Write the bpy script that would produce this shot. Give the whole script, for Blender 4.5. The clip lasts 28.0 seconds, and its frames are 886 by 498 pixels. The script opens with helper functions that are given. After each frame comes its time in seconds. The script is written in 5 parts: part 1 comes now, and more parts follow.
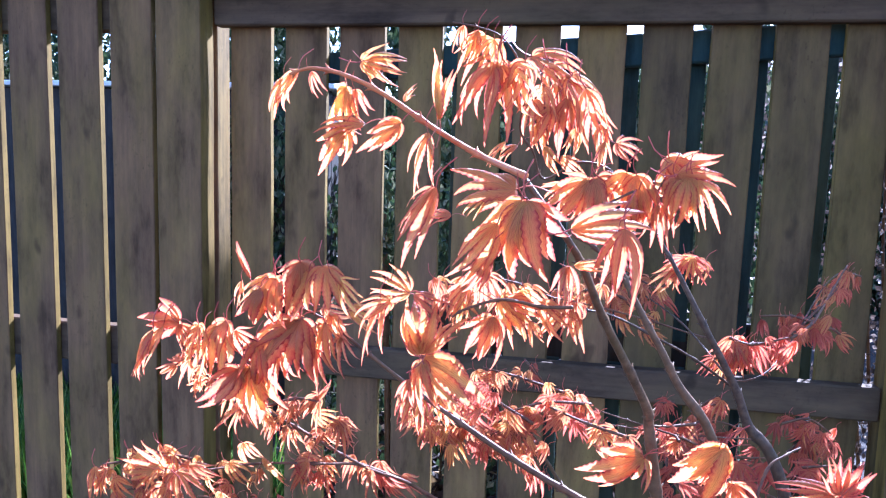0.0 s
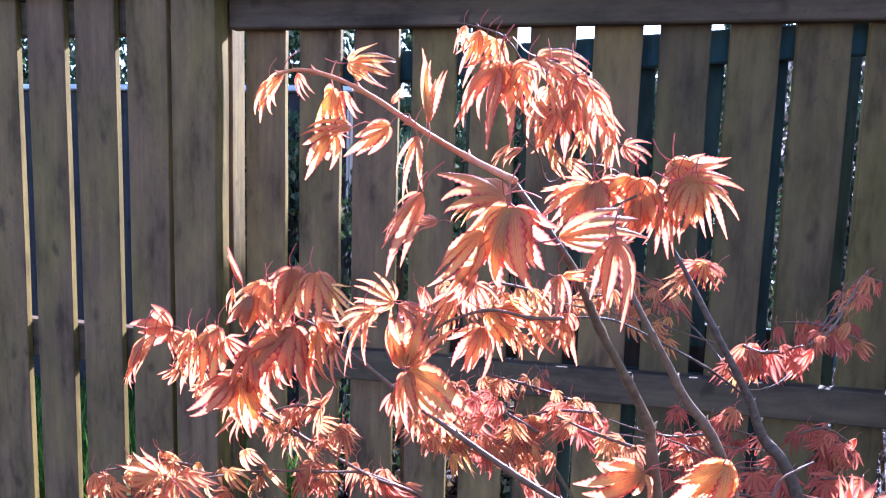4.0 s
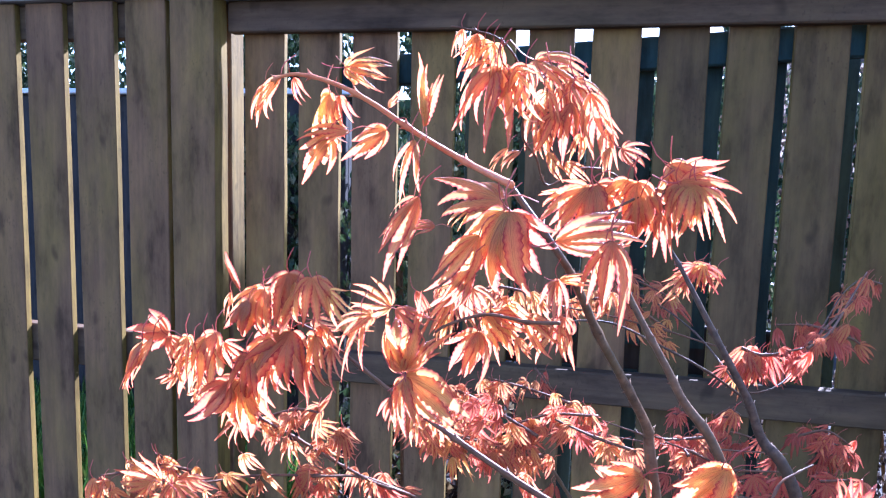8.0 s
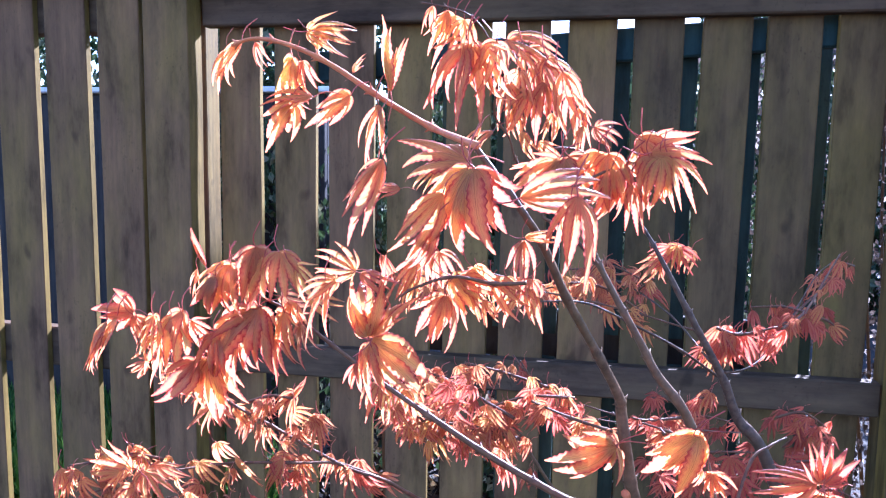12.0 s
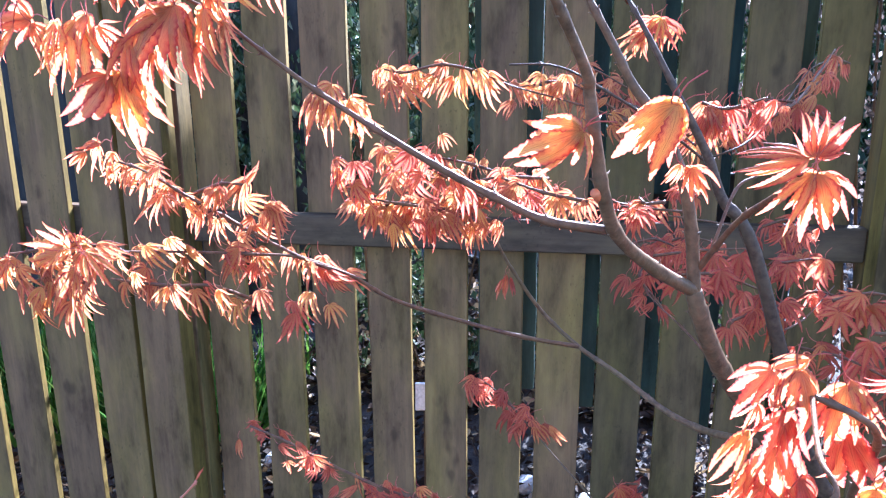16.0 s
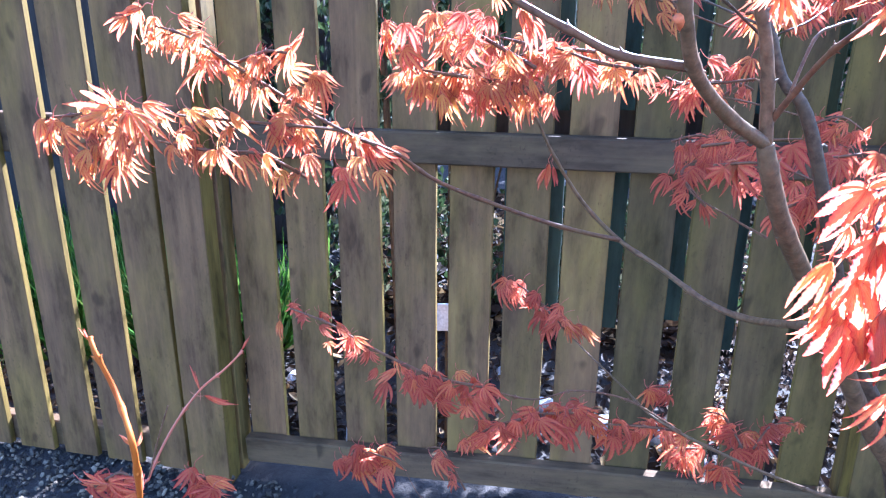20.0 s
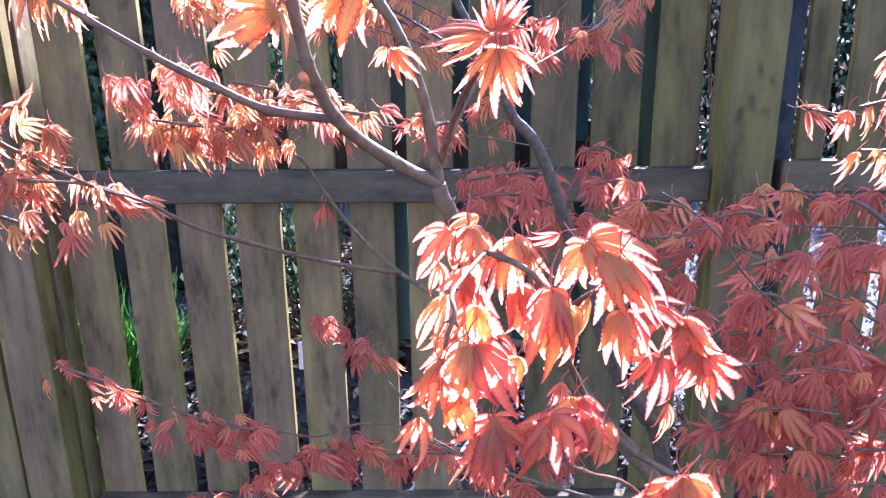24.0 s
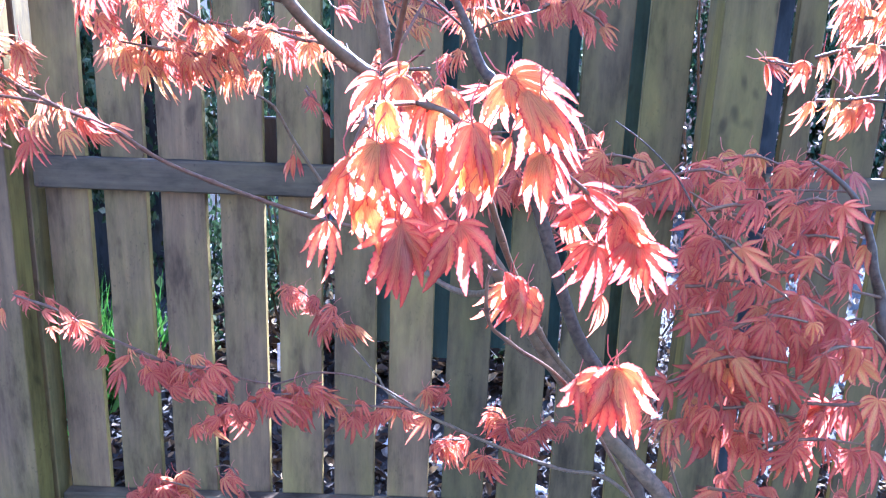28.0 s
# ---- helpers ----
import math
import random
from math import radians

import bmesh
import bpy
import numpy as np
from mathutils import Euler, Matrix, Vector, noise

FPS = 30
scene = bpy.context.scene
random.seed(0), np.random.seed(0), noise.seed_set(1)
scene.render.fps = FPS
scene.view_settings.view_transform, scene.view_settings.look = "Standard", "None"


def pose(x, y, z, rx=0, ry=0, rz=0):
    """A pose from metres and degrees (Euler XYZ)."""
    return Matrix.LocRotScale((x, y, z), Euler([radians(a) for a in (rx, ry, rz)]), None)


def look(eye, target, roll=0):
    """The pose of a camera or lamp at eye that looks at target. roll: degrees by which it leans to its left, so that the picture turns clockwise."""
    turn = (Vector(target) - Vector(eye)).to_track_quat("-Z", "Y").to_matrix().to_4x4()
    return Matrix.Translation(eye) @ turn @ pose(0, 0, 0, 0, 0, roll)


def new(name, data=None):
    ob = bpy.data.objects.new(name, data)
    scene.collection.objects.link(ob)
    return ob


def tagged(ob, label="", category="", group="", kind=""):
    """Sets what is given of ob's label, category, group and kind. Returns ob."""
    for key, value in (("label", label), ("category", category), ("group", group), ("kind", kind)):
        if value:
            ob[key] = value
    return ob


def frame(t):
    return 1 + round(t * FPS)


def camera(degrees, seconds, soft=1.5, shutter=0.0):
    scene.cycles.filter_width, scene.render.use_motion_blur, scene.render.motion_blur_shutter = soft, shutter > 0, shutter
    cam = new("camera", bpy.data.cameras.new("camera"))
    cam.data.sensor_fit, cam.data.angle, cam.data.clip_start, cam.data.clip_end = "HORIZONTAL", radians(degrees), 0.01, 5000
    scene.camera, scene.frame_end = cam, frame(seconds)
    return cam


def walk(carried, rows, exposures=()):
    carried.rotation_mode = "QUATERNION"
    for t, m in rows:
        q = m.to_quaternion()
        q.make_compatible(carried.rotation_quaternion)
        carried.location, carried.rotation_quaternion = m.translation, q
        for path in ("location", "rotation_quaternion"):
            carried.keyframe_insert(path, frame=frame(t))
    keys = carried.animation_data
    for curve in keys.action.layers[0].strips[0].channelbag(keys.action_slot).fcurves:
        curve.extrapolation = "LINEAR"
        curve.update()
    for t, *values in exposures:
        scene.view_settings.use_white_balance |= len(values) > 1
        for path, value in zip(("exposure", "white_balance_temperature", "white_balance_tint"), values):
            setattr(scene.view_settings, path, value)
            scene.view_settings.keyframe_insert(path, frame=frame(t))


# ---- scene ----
# The clip's phone camera: seconds, place and aim in metres, roll in degrees.
cam = camera(62.5, 28.0, soft=1.2)
PATH = [
    (0, (0.207, -1.627, 1.433), (-0.198, 0.316, 1.188), 1.8),
    (0.5, (0.206, -1.626, 1.432), (-0.204, 0.315, 1.178), 1.9),
    (1, (0.204, -1.626, 1.432), (-0.203, 0.316, 1.178), 1.9),
    (1.5, (0.204, -1.627, 1.433), (-0.211, 0.314, 1.185), 1.8),
    (2, (0.207, -1.621, 1.433), (-0.209, 0.32, 1.186), 1.8),
    (2.5, (0.212, -1.622, 1.436), (-0.216, 0.318, 1.204), 1.7),
    (4.5, (0.218, -1.61, 1.434), (-0.243, 0.32, 1.191), 1.7),
    (5, (0.215, -1.611, 1.434), (-0.235, 0.322, 1.192), 1.8),
    (5.5, (0.214, -1.614, 1.438), (-0.244, 0.319, 1.204), 1.7),
    (6, (0.213, -1.612, 1.439), (-0.246, 0.321, 1.21), 1.8),
    (6.5, (0.205, -1.612, 1.441), (-0.257, 0.32, 1.213), 1.9),
    (7, (0.203, -1.617, 1.443), (-0.25, 0.318, 1.224), 2.0),
    (7.5, (0.208, -1.614, 1.439), (-0.247, 0.32, 1.211), 1.9),
    (8, (0.219, -1.611, 1.435), (-0.24, 0.321, 1.201), 1.5),
    (8.5, (0.227, -1.611, 1.436), (-0.236, 0.322, 1.206), 1.3),
    (9, (0.229, -1.61, 1.434), (-0.229, 0.323, 1.205), 1.3),
    (9.5, (0.228, -1.611, 1.436), (-0.228, 0.323, 1.208), 1.5),
    (10, (0.229, -1.615, 1.436), (-0.239, 0.316, 1.208), 1.4),
    (10.5, (0.232, -1.617, 1.437), (-0.232, 0.315, 1.213), 1.4),
    (11, (0.228, -1.614, 1.436), (-0.223, 0.322, 1.215), 1.6),
    (11.5, (0.225, -1.609, 1.428), (-0.204, 0.331, 1.202), 1.4),
    (13.5, (0.226, -1.599, 1.383), (-0.15, 0.341, 1.079), 0.2),
    (14, (0.23, -1.592, 1.359), (-0.135, 0.343, 1.007), 0.3),
    (14.5, (0.232, -1.587, 1.342), (-0.14, 0.341, 0.961), 0.2),
    (15, (0.235, -1.584, 1.332), (-0.134, 0.337, 0.916), -0.3),
    (15.5, (0.235, -1.579, 1.316), (-0.135, 0.334, 0.865), -0.1),
    (16, (0.24, -1.574, 1.307), (-0.132, 0.332, 0.825), -0.3),
    (16.5, (0.238, -1.574, 1.299), (-0.125, 0.326, 0.791), 0.0),
    (17, (0.229, -1.576, 1.288), (-0.125, 0.318, 0.75), 0.7),
    (17.5, (0.226, -1.573, 1.276), (-0.125, 0.307, 0.694), 0.6),
    (18, (0.227, -1.576, 1.27), (-0.118, 0.3, 0.668), 0.4),
    (18.5, (0.227, -1.579, 1.267), (-0.112, 0.298, 0.667), 0.5),
    (19, (0.222, -1.583, 1.257), (-0.123, 0.283, 0.625), 0.5),
    (19.5, (0.22, -1.585, 1.257), (-0.142, 0.278, 0.626), 0.5),
    (20, (0.216, -1.583, 1.256), (-0.186, 0.268, 0.614), 0.4),
    (20.5, (0.19, -1.567, 1.251), (-0.325, 0.265, 0.634), 0.7),
    (22.5, (0.243, -1.576, 1.259), (-0.045, 0.319, 0.688), -0.1),
    (23, (0.279, -1.576, 1.262), (0.077, 0.328, 0.683), -0.2),
    (23.5, (0.312, -1.575, 1.261), (0.152, 0.334, 0.689), -0.5),
    (24, (0.335, -1.581, 1.268), (0.206, 0.334, 0.705), -0.6),
    (24.5, (0.349, -1.586, 1.278), (0.246, 0.338, 0.741), -0.3),
    (25, (0.351, -1.592, 1.286), (0.263, 0.339, 0.776), -0.2),
    (25.5, (0.351, -1.593, 1.285), (0.249, 0.34, 0.78), -0.1),
    (26, (0.363, -1.585, 1.258), (0.258, 0.335, 0.705), -0.5),
    (26.5, (0.369, -1.588, 1.237), (0.279, 0.323, 0.654), 0.6),
    (27, (0.366, -1.595, 1.221), (0.258, 0.32, 0.656), 1.6),
    (27.5, (0.369, -1.601, 1.208), (0.265, 0.321, 0.666), 1.5),
    (28, (0.367, -1.602, 1.192), (0.248, 0.339, 0.723), 2.1),
]
EXPOSURES = [(0.0, 3.02, 4630, 24.5), (11.5, 3.04, 4600, 26.5), (13.5, 2.99, 4630, 21.5), (14.0, 3.41, 4610, 21.5), (16.0, 3.42, 4710, 17), (17.0, 3.23, 4780, 13.5), (18.0, 3.50, 4780, 13.5), (20.0, 3.71, 4610, 19), (24.0, 3.61, 4610, 22), (26.0, 3.99, 4500, 24), (28.0, 4.02, 4270, 20)]
walk(cam, [(t, look(eye, target, roll)) for t, eye, target, roll in PATH], EXPOSURES)

# ---- light: clear sky, the sun beyond the fence, a little to the right ----
SUN_ELEV, SUN_AZ = radians(34.2), radians(21)
world = bpy.data.worlds.new("sky")
scene.world = world
world.use_nodes = True
wn = world.node_tree.nodes
sky = wn.new("ShaderNodeTexSky")
sky.sky_type, sky.sun_disc = "NISHITA", False
sky.sun_elevation, sky.sun_rotation = SUN_ELEV, SUN_AZ
world.node_tree.links.new(sky.outputs[0], wn["Background"].inputs[0])
wn["Background"].inputs[1].default_value = 0.0735
sun = new("sun", bpy.data.lights.new("sun", "SUN"))
sun.data.energy, sun.data.angle, sun.data.color = 3.9, radians(0.55), (1.0, 0.95, 0.86)
toward = Vector((math.sin(SUN_AZ) * math.cos(SUN_ELEV), math.cos(SUN_AZ) * math.cos(SUN_ELEV), math.sin(SUN_ELEV)))
sun.matrix_world = look(toward * 10, (0, 0, 0))


# ---- materials ----
def material(name):
    m = bpy.data.materials.new(name)
    m.use_nodes = True
    return m, m.node_tree.nodes, m.node_tree.links, m.node_tree.nodes["Principled BSDF"]


def ramp(nodes, links, fac, stops):
    r = nodes.new("ShaderNodeValToRGB")
    e = r.color_ramp.elements
    while len(e) < len(stops):
        e.new(0.5)
    for k, (p, c) in zip(e, stops):
        k.position, k.color = p, (*c, 1)
    links.new(fac, r.inputs[0])
    return r.outputs[0]


def noise_node(nodes, links, vec, scale, detail=4.0, rough=0.6):
    n = nodes.new("ShaderNodeTexNoise")
    n.inputs["Scale"].default_value, n.inputs["Detail"].default_value, n.inputs["Roughness"].default_value = scale, detail, rough
    if vec is not None:
        links.new(vec, n.inputs["Vector"])
    return n.outputs["Fac"]


def mixed(nodes, links, fac, a, b, how="MIX"):
    m = nodes.new("ShaderNodeMix")
    m.data_type, m.blend_type = "RGBA", how
    for sock, v in ((m.inputs[0], fac), (m.inputs[6], a), (m.inputs[7], b)):
        if isinstance(v, (int, float)):
            sock.default_value = v
        elif isinstance(v, tuple):
            sock.default_value = (*v, 1)
        else:
            links.new(v, sock)
    return m.outputs[2]


def bumped(nodes, links, bsdf, height, strength, dist):
    b = nodes.new("ShaderNodeBump")
    b.inputs["Strength"].default_value, b.inputs["Distance"].default_value = strength, dist
    links.new(height, b.inputs["Height"])
    links.new(b.outputs[0], bsdf.inputs["Normal"])


def shifted(nodes, links, scale):
    """Object coordinates, stretched, and moved apart from object to object."""
    tc, info, mp = nodes.new("ShaderNodeTexCoord"), nodes.new("ShaderNodeObjectInfo"), nodes.new("ShaderNodeMapping")
    mul = nodes.new("ShaderNodeMath")
    mul.operation = "MULTIPLY"
    mul.inputs[1].default_value = 37.0
    links.new(info.outputs["Random"], mul.inputs[0])
    links.new(tc.outputs["Object"], mp.inputs["Vector"])
    links.new(mul.outputs[0], mp.inputs["Location"])
    mp.inputs["Scale"].default_value = scale
    return mp.outputs[0], info.outputs["Random"]


def wood(name, dark, light, stain, along="z", stain_amount=0.55):
    m, n, l, b = material(name)
    stretch = {"z": (60, 60, 2.2), "x": (2.2, 60, 60)}[along]
    vec, rnd = shifted(n, l, stretch)
    wide, _ = shifted(n, l, (7, 7, 2.0) if along == "z" else (2.0, 7, 7))
    fine = noise_node(n, l, vec, 1.0, 6, 0.65)
    blot = noise_node(n, l, wide, 1.0, 5, 0.6)
    col = ramp(n, l, fine, [(0.15, dark), (0.85, light)])
    k = ramp(n, l, blot, [(0.42, (0, 0, 0)), (0.66, (stain_amount,) * 3)])
    wet = ramp(n, l, noise_node(n, l, wide, 2.3, 5, 0.65), [(0.30, (0.40, 0.38, 0.36)), (0.47, (0.84, 0.83, 0.82)), (0.66, (1.18, 1.17, 1.08))])
    col = mixed(n, l, k, col, stain)
    val = ramp(n, l, rnd, [(0.0, (0.80, 0.80, 0.82)), (1.0, (1.15, 1.12, 1.05))])
    col = mixed(n, l, 1.0, col, val, "MULTIPLY")
    col = mixed(n, l, 1.0, col, wet, "MULTIPLY")
    # Knots and mould spots
    spot, _ = shifted(n, l, (16, 16, 9))
    dots = noise_node(n, l, spot, 1.0, 2, 0.5)
    kk = ramp(n, l, dots, [(0.66, (0, 0, 0)), (0.74, (0.6, 0.6, 0.6))])
    col = mixed(n, l, kk, col, tuple(c * 0.35 for c in dark))
    # Fine mould specks, thicker in patches
    speck, _ = shifted(n, l, (1, 1, 0.6))
    fleck = noise_node(n, l, speck, 150.0, 3, 0.6)
    where = ramp(n, l, noise_node(n, l, speck, 9.0, 4), [(0.45, (0, 0, 0)), (0.65, (1, 1, 1))])
    kk = mixed(n, l, 1.0, ramp(n, l, fleck, [(0.58, (0, 0, 0)), (0.70, (0.45, 0.45, 0.45))]), where, "MULTIPLY")
    col = mixed(n, l, kk, col, tuple(c * 0.3 for c in dark))
    l.new(col, b.inputs["Base Color"])
    b.inputs["Roughness"].default_value = 0.8
    b.inputs["Specular IOR Level"].default_value = 0.15
    bumped(n, l, b, fine, 0.35, 0.003)
    return m


MAT_BOARD = wood("weathered_board", (0.112, 0.058, 0.027), (0.212, 0.119, 0.055), (0.190, 0.122, 0.030), stain_amount=0.65)
# Darker olive wood for the boards and posts on the right
MAT_OLIVE = wood("dark_olive_board", (0.076, 0.045, 0.020), (0.150, 0.092, 0.037), (0.128, 0.086, 0.022), stain_amount=0.75)
MAT_RAIL = wood("weathered_rail", (0.068, 0.040, 0.022), (0.145, 0.090, 0.050), (0.105, 0.070, 0.028), "x")
# Capping colour is lightened to carry the skylight seen along its front edge
MAT_CAP = wood("pale_grey_wood", (0.20, 0.18, 0.16), (0.42, 0.40, 0.37), (0.30, 0.28, 0.24), "x")
MAT_EDGE = wood("sawn_board_edge", (0.115, 0.072, 0.017), (0.255, 0.172, 0.040), (0.165, 0.115, 0.024))
MAT_SAWN = wood("rough_sawn_plank", (0.075, 0.048, 0.015), (0.21, 0.145, 0.042), (0.13, 0.090, 0.024))
MAT_STORE = wood("dark_stained_panel", (0.020, 0.018, 0.018), (0.050, 0.045, 0.044), (0.040, 0.036, 0.032))
MAT_BACK = wood("teal_painted_board", (0.018, 0.038, 0.036), (0.042, 0.074, 0.070), (0.030, 0.046, 0.040))


# ---- mesh helpers ----
def solid(bm, lo, hi, bevel=0.003, jitter=0.0, rng=None):
    """A bevelled box from corner lo to corner hi added to bm."""
    r = bmesh.ops.create_cube(bm, size=1.0)
    for v in r["verts"]:
        v.co = Vector([(a + b) / 2 + c * (b - a) for a, b, c in zip(lo, hi, v.co)])
        if rng:
            v.co += Vector([rng.uniform(-jitter, jitter) for _ in range(3)])
    if bevel:
        es = list({e for v in r["verts"] for e in v.link_edges})
        bmesh.ops.bevel(bm, geom=es, offset=bevel, segments=1, affect="EDGES", profile=0.5)


def part(name, bm, mat, parent=None, label="", smooth=False):
    me = bpy.data.meshes.new(name)
    bm.to_mesh(me)
    bm.free()
    for m in mat if isinstance(mat, (list, tuple)) else [mat]:
        me.materials.append(m)
    if smooth:
        me.polygons.foreach_set("use_smooth", [True] * len(me.polygons))
    ob = new(name, me)
    ob.parent = parent
    if label:
        tagged(ob, label)
    return ob


def centred(name, bm, mat, parent, at, label="", turn=(0, 0, 0), smooth=False):
    """A part whose own origin lies at the place at, so that its grain starts there."""
    ob = part(name, bm, mat, parent, label, smooth)
    ob.matrix_local = pose(*at, *turn)
    return ob


def base(name, at=(0, 0, 0)):
    e = new(name)
    e.empty_display_size = 0.1
    e.location = at
    return e


def board_mesh(w, d, h, rng, cut=0.004):
    """An upright sawn board: centre bottom at the origin, edges eased, long sides slightly wavy, sawn sides paler than the faces."""
    bm = bmesh.new()
    rows, out = 9, []
    for k in range(rows):
        z = h * k / (rows - 1)
        a, b = rng.uniform(-0.0012, 0.0012), rng.uniform(-0.0012, 0.0012)
        c = 0.0022
        ring = [(-w / 2 + a + c, -d / 2), (w / 2 + b - c, -d / 2), (w / 2 + b, -d / 2 + c), (w / 2 + b, d / 2 - c),
                (w / 2 + b - c, d / 2), (-w / 2 + a + c, d / 2), (-w / 2 + a, d / 2 - c), (-w / 2 + a, -d / 2 + c)]
        out.append([bm.verts.new((x, y, z)) for x, y in ring])
    for lo, hi in zip(out, out[1:]):
        for i in range(8):
            f = bm.faces.new((lo[i], lo[(i + 1) % 8], hi[(i + 1) % 8], hi[i]))
            f.material_index = 1 if i in (2, 6) else 0
    bm.faces.new(out[0][::-1])
    bm.faces.new(out[-1])
    return bm


# ---- the fence: three bays between posts ----
rng = random.Random(7)


def add_board(parent, x0, x1, y, z0, z1, d=0.02, mats=None, name="board"):
    bm = board_mesh(x1 - x0, d, z1 - z0, rng)
    return centred(name, bm, mats or (MAT_BOARD, MAT_EDGE), parent, ((x0 + x1) / 2, y, z0), turn=(rng.uniform(-0.12, 0.12), rng.uniform(-0.12, 0.12), rng.uniform(-0.4, 0.4)))


def add_rail(parent, x0, x1, y0, y1, z0, z1, tilt=0.0, name="rail", mat=None):
    bm = bmesh.new()
    w = x1 - x0
    solid(bm, (-w / 2, y0, -(z1 - z0) / 2), (w / 2, y1, (z1 - z0) / 2), 0.004)
    return centred(name, bm, mat or MAT_RAIL, parent, ((x0 + x1) / 2, 0, (z0 + z1) / 2), turn=(0, tilt, 0))


# Middle bay: rails towards the camera, boards behind them.
bay = base("slat_fence")
tagged(bay, "weathered dark brown slat fence with three rails", "fence", "fence bays")
BOARDS = ((-0.678, -0.575), (-0.537, -0.434), (-0.399, -0.291), (-0.257, -0.153), (-0.121, -0.019), (0.013, 0.113), (0.147, 0.250),
          (0.285, 0.388), (0.421, 0.519), (0.553, 0.657), (0.686, 0.780))
for x0, x1 in BOARDS:
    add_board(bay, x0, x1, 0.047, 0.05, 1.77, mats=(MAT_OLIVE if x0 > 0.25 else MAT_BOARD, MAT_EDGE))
add_rail(bay, -0.683, 0.808, 0.0, 0.036, 0.908, 0.981, -0.5)
add_rail(bay, -0.683, 0.808, 0.0, 0.036, 0.070, 0.145, -2.4)
add_rail(bay, -0.704, 0.808, 0.0, 0.036, 1.729, 1.802)

# Left bay: boards towards the camera, rails behind them.
left = base("slat_fence")
tagged(left, "weathered brown slat fence, boards in front of rails", "fence", "fence bays")
for g0, g1 in ((-0.952, -0.841), (-1.096, -0.984), (-1.237, -1.129), (-1.384, -1.271), (-1.531, -1.417), (-1.678, -1.564), (-1.825, -1.711), (-1.972, -1.858)):
    add_board(left, g0, g1, -0.030, 0.012, 1.80)
add_rail(left, -2.02, -0.844, -0.018, 0.022, 0.885, 0.985)
add_rail(left, -2.02, -0.844, -0.018, 0.022, 0.015, 0.095)
add_rail(left, -2.02, -0.844, -0.018, 0.022, 1.715, 1.80)

# Right bay: rails towards the camera.
right = base("slat_fence")
tagged(right, "weathered olive slat fence beside the post", "fence", "fence bays")
add_board(right, 0.926, 0.984, 0.050, 0.05, 1.77, mats=(MAT_STORE, MAT_STORE))
for x0, x1 in ((0.990, 1.048), (1.084, 1.190), (1.225, 1.335), (1.37, 1.476), (1.508, 1.614), (1.646, 1.752), (1.784, 1.89), (1.922, 2.03)):
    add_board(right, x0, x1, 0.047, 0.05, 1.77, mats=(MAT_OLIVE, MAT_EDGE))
add_rail(right, 0.953, 2.03, 0.0, 0.036, 0.936, 1.004)
add_rail(right, 0.953, 2.03, 0.0, 0.036, 0.085, 0.160)
add_rail(right, 0.953, 2.03, 0.0, 0.036, 1.729, 1.802)

for x0, x1, r0, r1, lab in ((-0.822, -0.708, -0.803, -0.708, "square weathered wooden fence post standing in the soil"), (0.811, 0.914, 0.819, 0.945, "square olive-brown wooden fence post standing in the soil"),
                            (2.05, 2.17, 2.06, 2.16, "square weathered wooden fence post standing in the soil"), (-2.15, -2.022, -2.14, -2.03, "square weathered wooden fence post standing in the soil")):
    post = base("fence_post")
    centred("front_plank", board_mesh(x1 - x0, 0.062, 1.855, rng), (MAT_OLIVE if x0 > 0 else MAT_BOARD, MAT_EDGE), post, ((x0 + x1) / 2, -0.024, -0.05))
    centred("rear_plank", board_mesh(r1 - r0, 0.062, 1.85, rng), (MAT_BOARD, MAT_SAWN), post, ((r0 + r1) / 2, 0.055, -0.05))
    tagged(post, lab, "post", "fence posts")
cap = base("fence_capping")
tagged(cap, "grey wooden capping board along the top of the fence", "capping")
for x0, x1 in ((-2.15, -0.86), (-0.855, 0.88), (0.885, 2.17)):
    bm = bmesh.new()
    solid(bm, (x0, -0.060, 1.803), (x1, 0.075, 1.827), 0.003)
    part("capping_board", bm, MAT_CAP, cap)

# Boards on the far side that stop short of the ground.
far = base("back_screen")
tagged(far, "dark teal boards fixed on the far side of the fence", "fence")
for i, (x0, x1) in enumerate(((-0.262, -0.236), (-0.140, -0.108), (-0.012, 0.032), (0.096, 0.140), (0.234, 0.284), (0.372, 0.424), (0.500, 0.554))):
    add_board(far, x0, x1, 0.108, rng.uniform(1.015, 1.035), 1.635 + 0.010 * i, 0.018, (MAT_BACK, MAT_BACK) if i else (MAT_CAP, MAT_CAP))
    if i > 1:
        add_board(far, x0 + (0.014 if i == 2 else rng.uniform(-0.004, 0.004)), x1 + rng.uniform(-0.004, 0.004), 0.104, rng.uniform(0.46, 0.54), 0.968, 0.018, (MAT_BACK, MAT_BACK))
# Added dark strip: stands in for the deep shade in the openings above the rail
add_rail(far, -0.20, 0.62, 0.135, 0.160, 0.955, 1.075, 0, mat=MAT_STORE)
add_board(far, 0.655, 0.735, 0.25, 0.45, 1.73, 0.018, (MAT_BACK, MAT_BACK))
add_board(far, -0.700, -0.664, 0.085, 0.05, 0.97, 0.018)
add_rail(far, -0.45, 0.74, 0.062, 0.097, 1.640, 1.710, -3.3, mat=MAT_BACK)
add_rail(far, -0.33, 0.74, 0.062, 0.095, 0.906, 0.966, -0.5, mat=MAT_BACK)

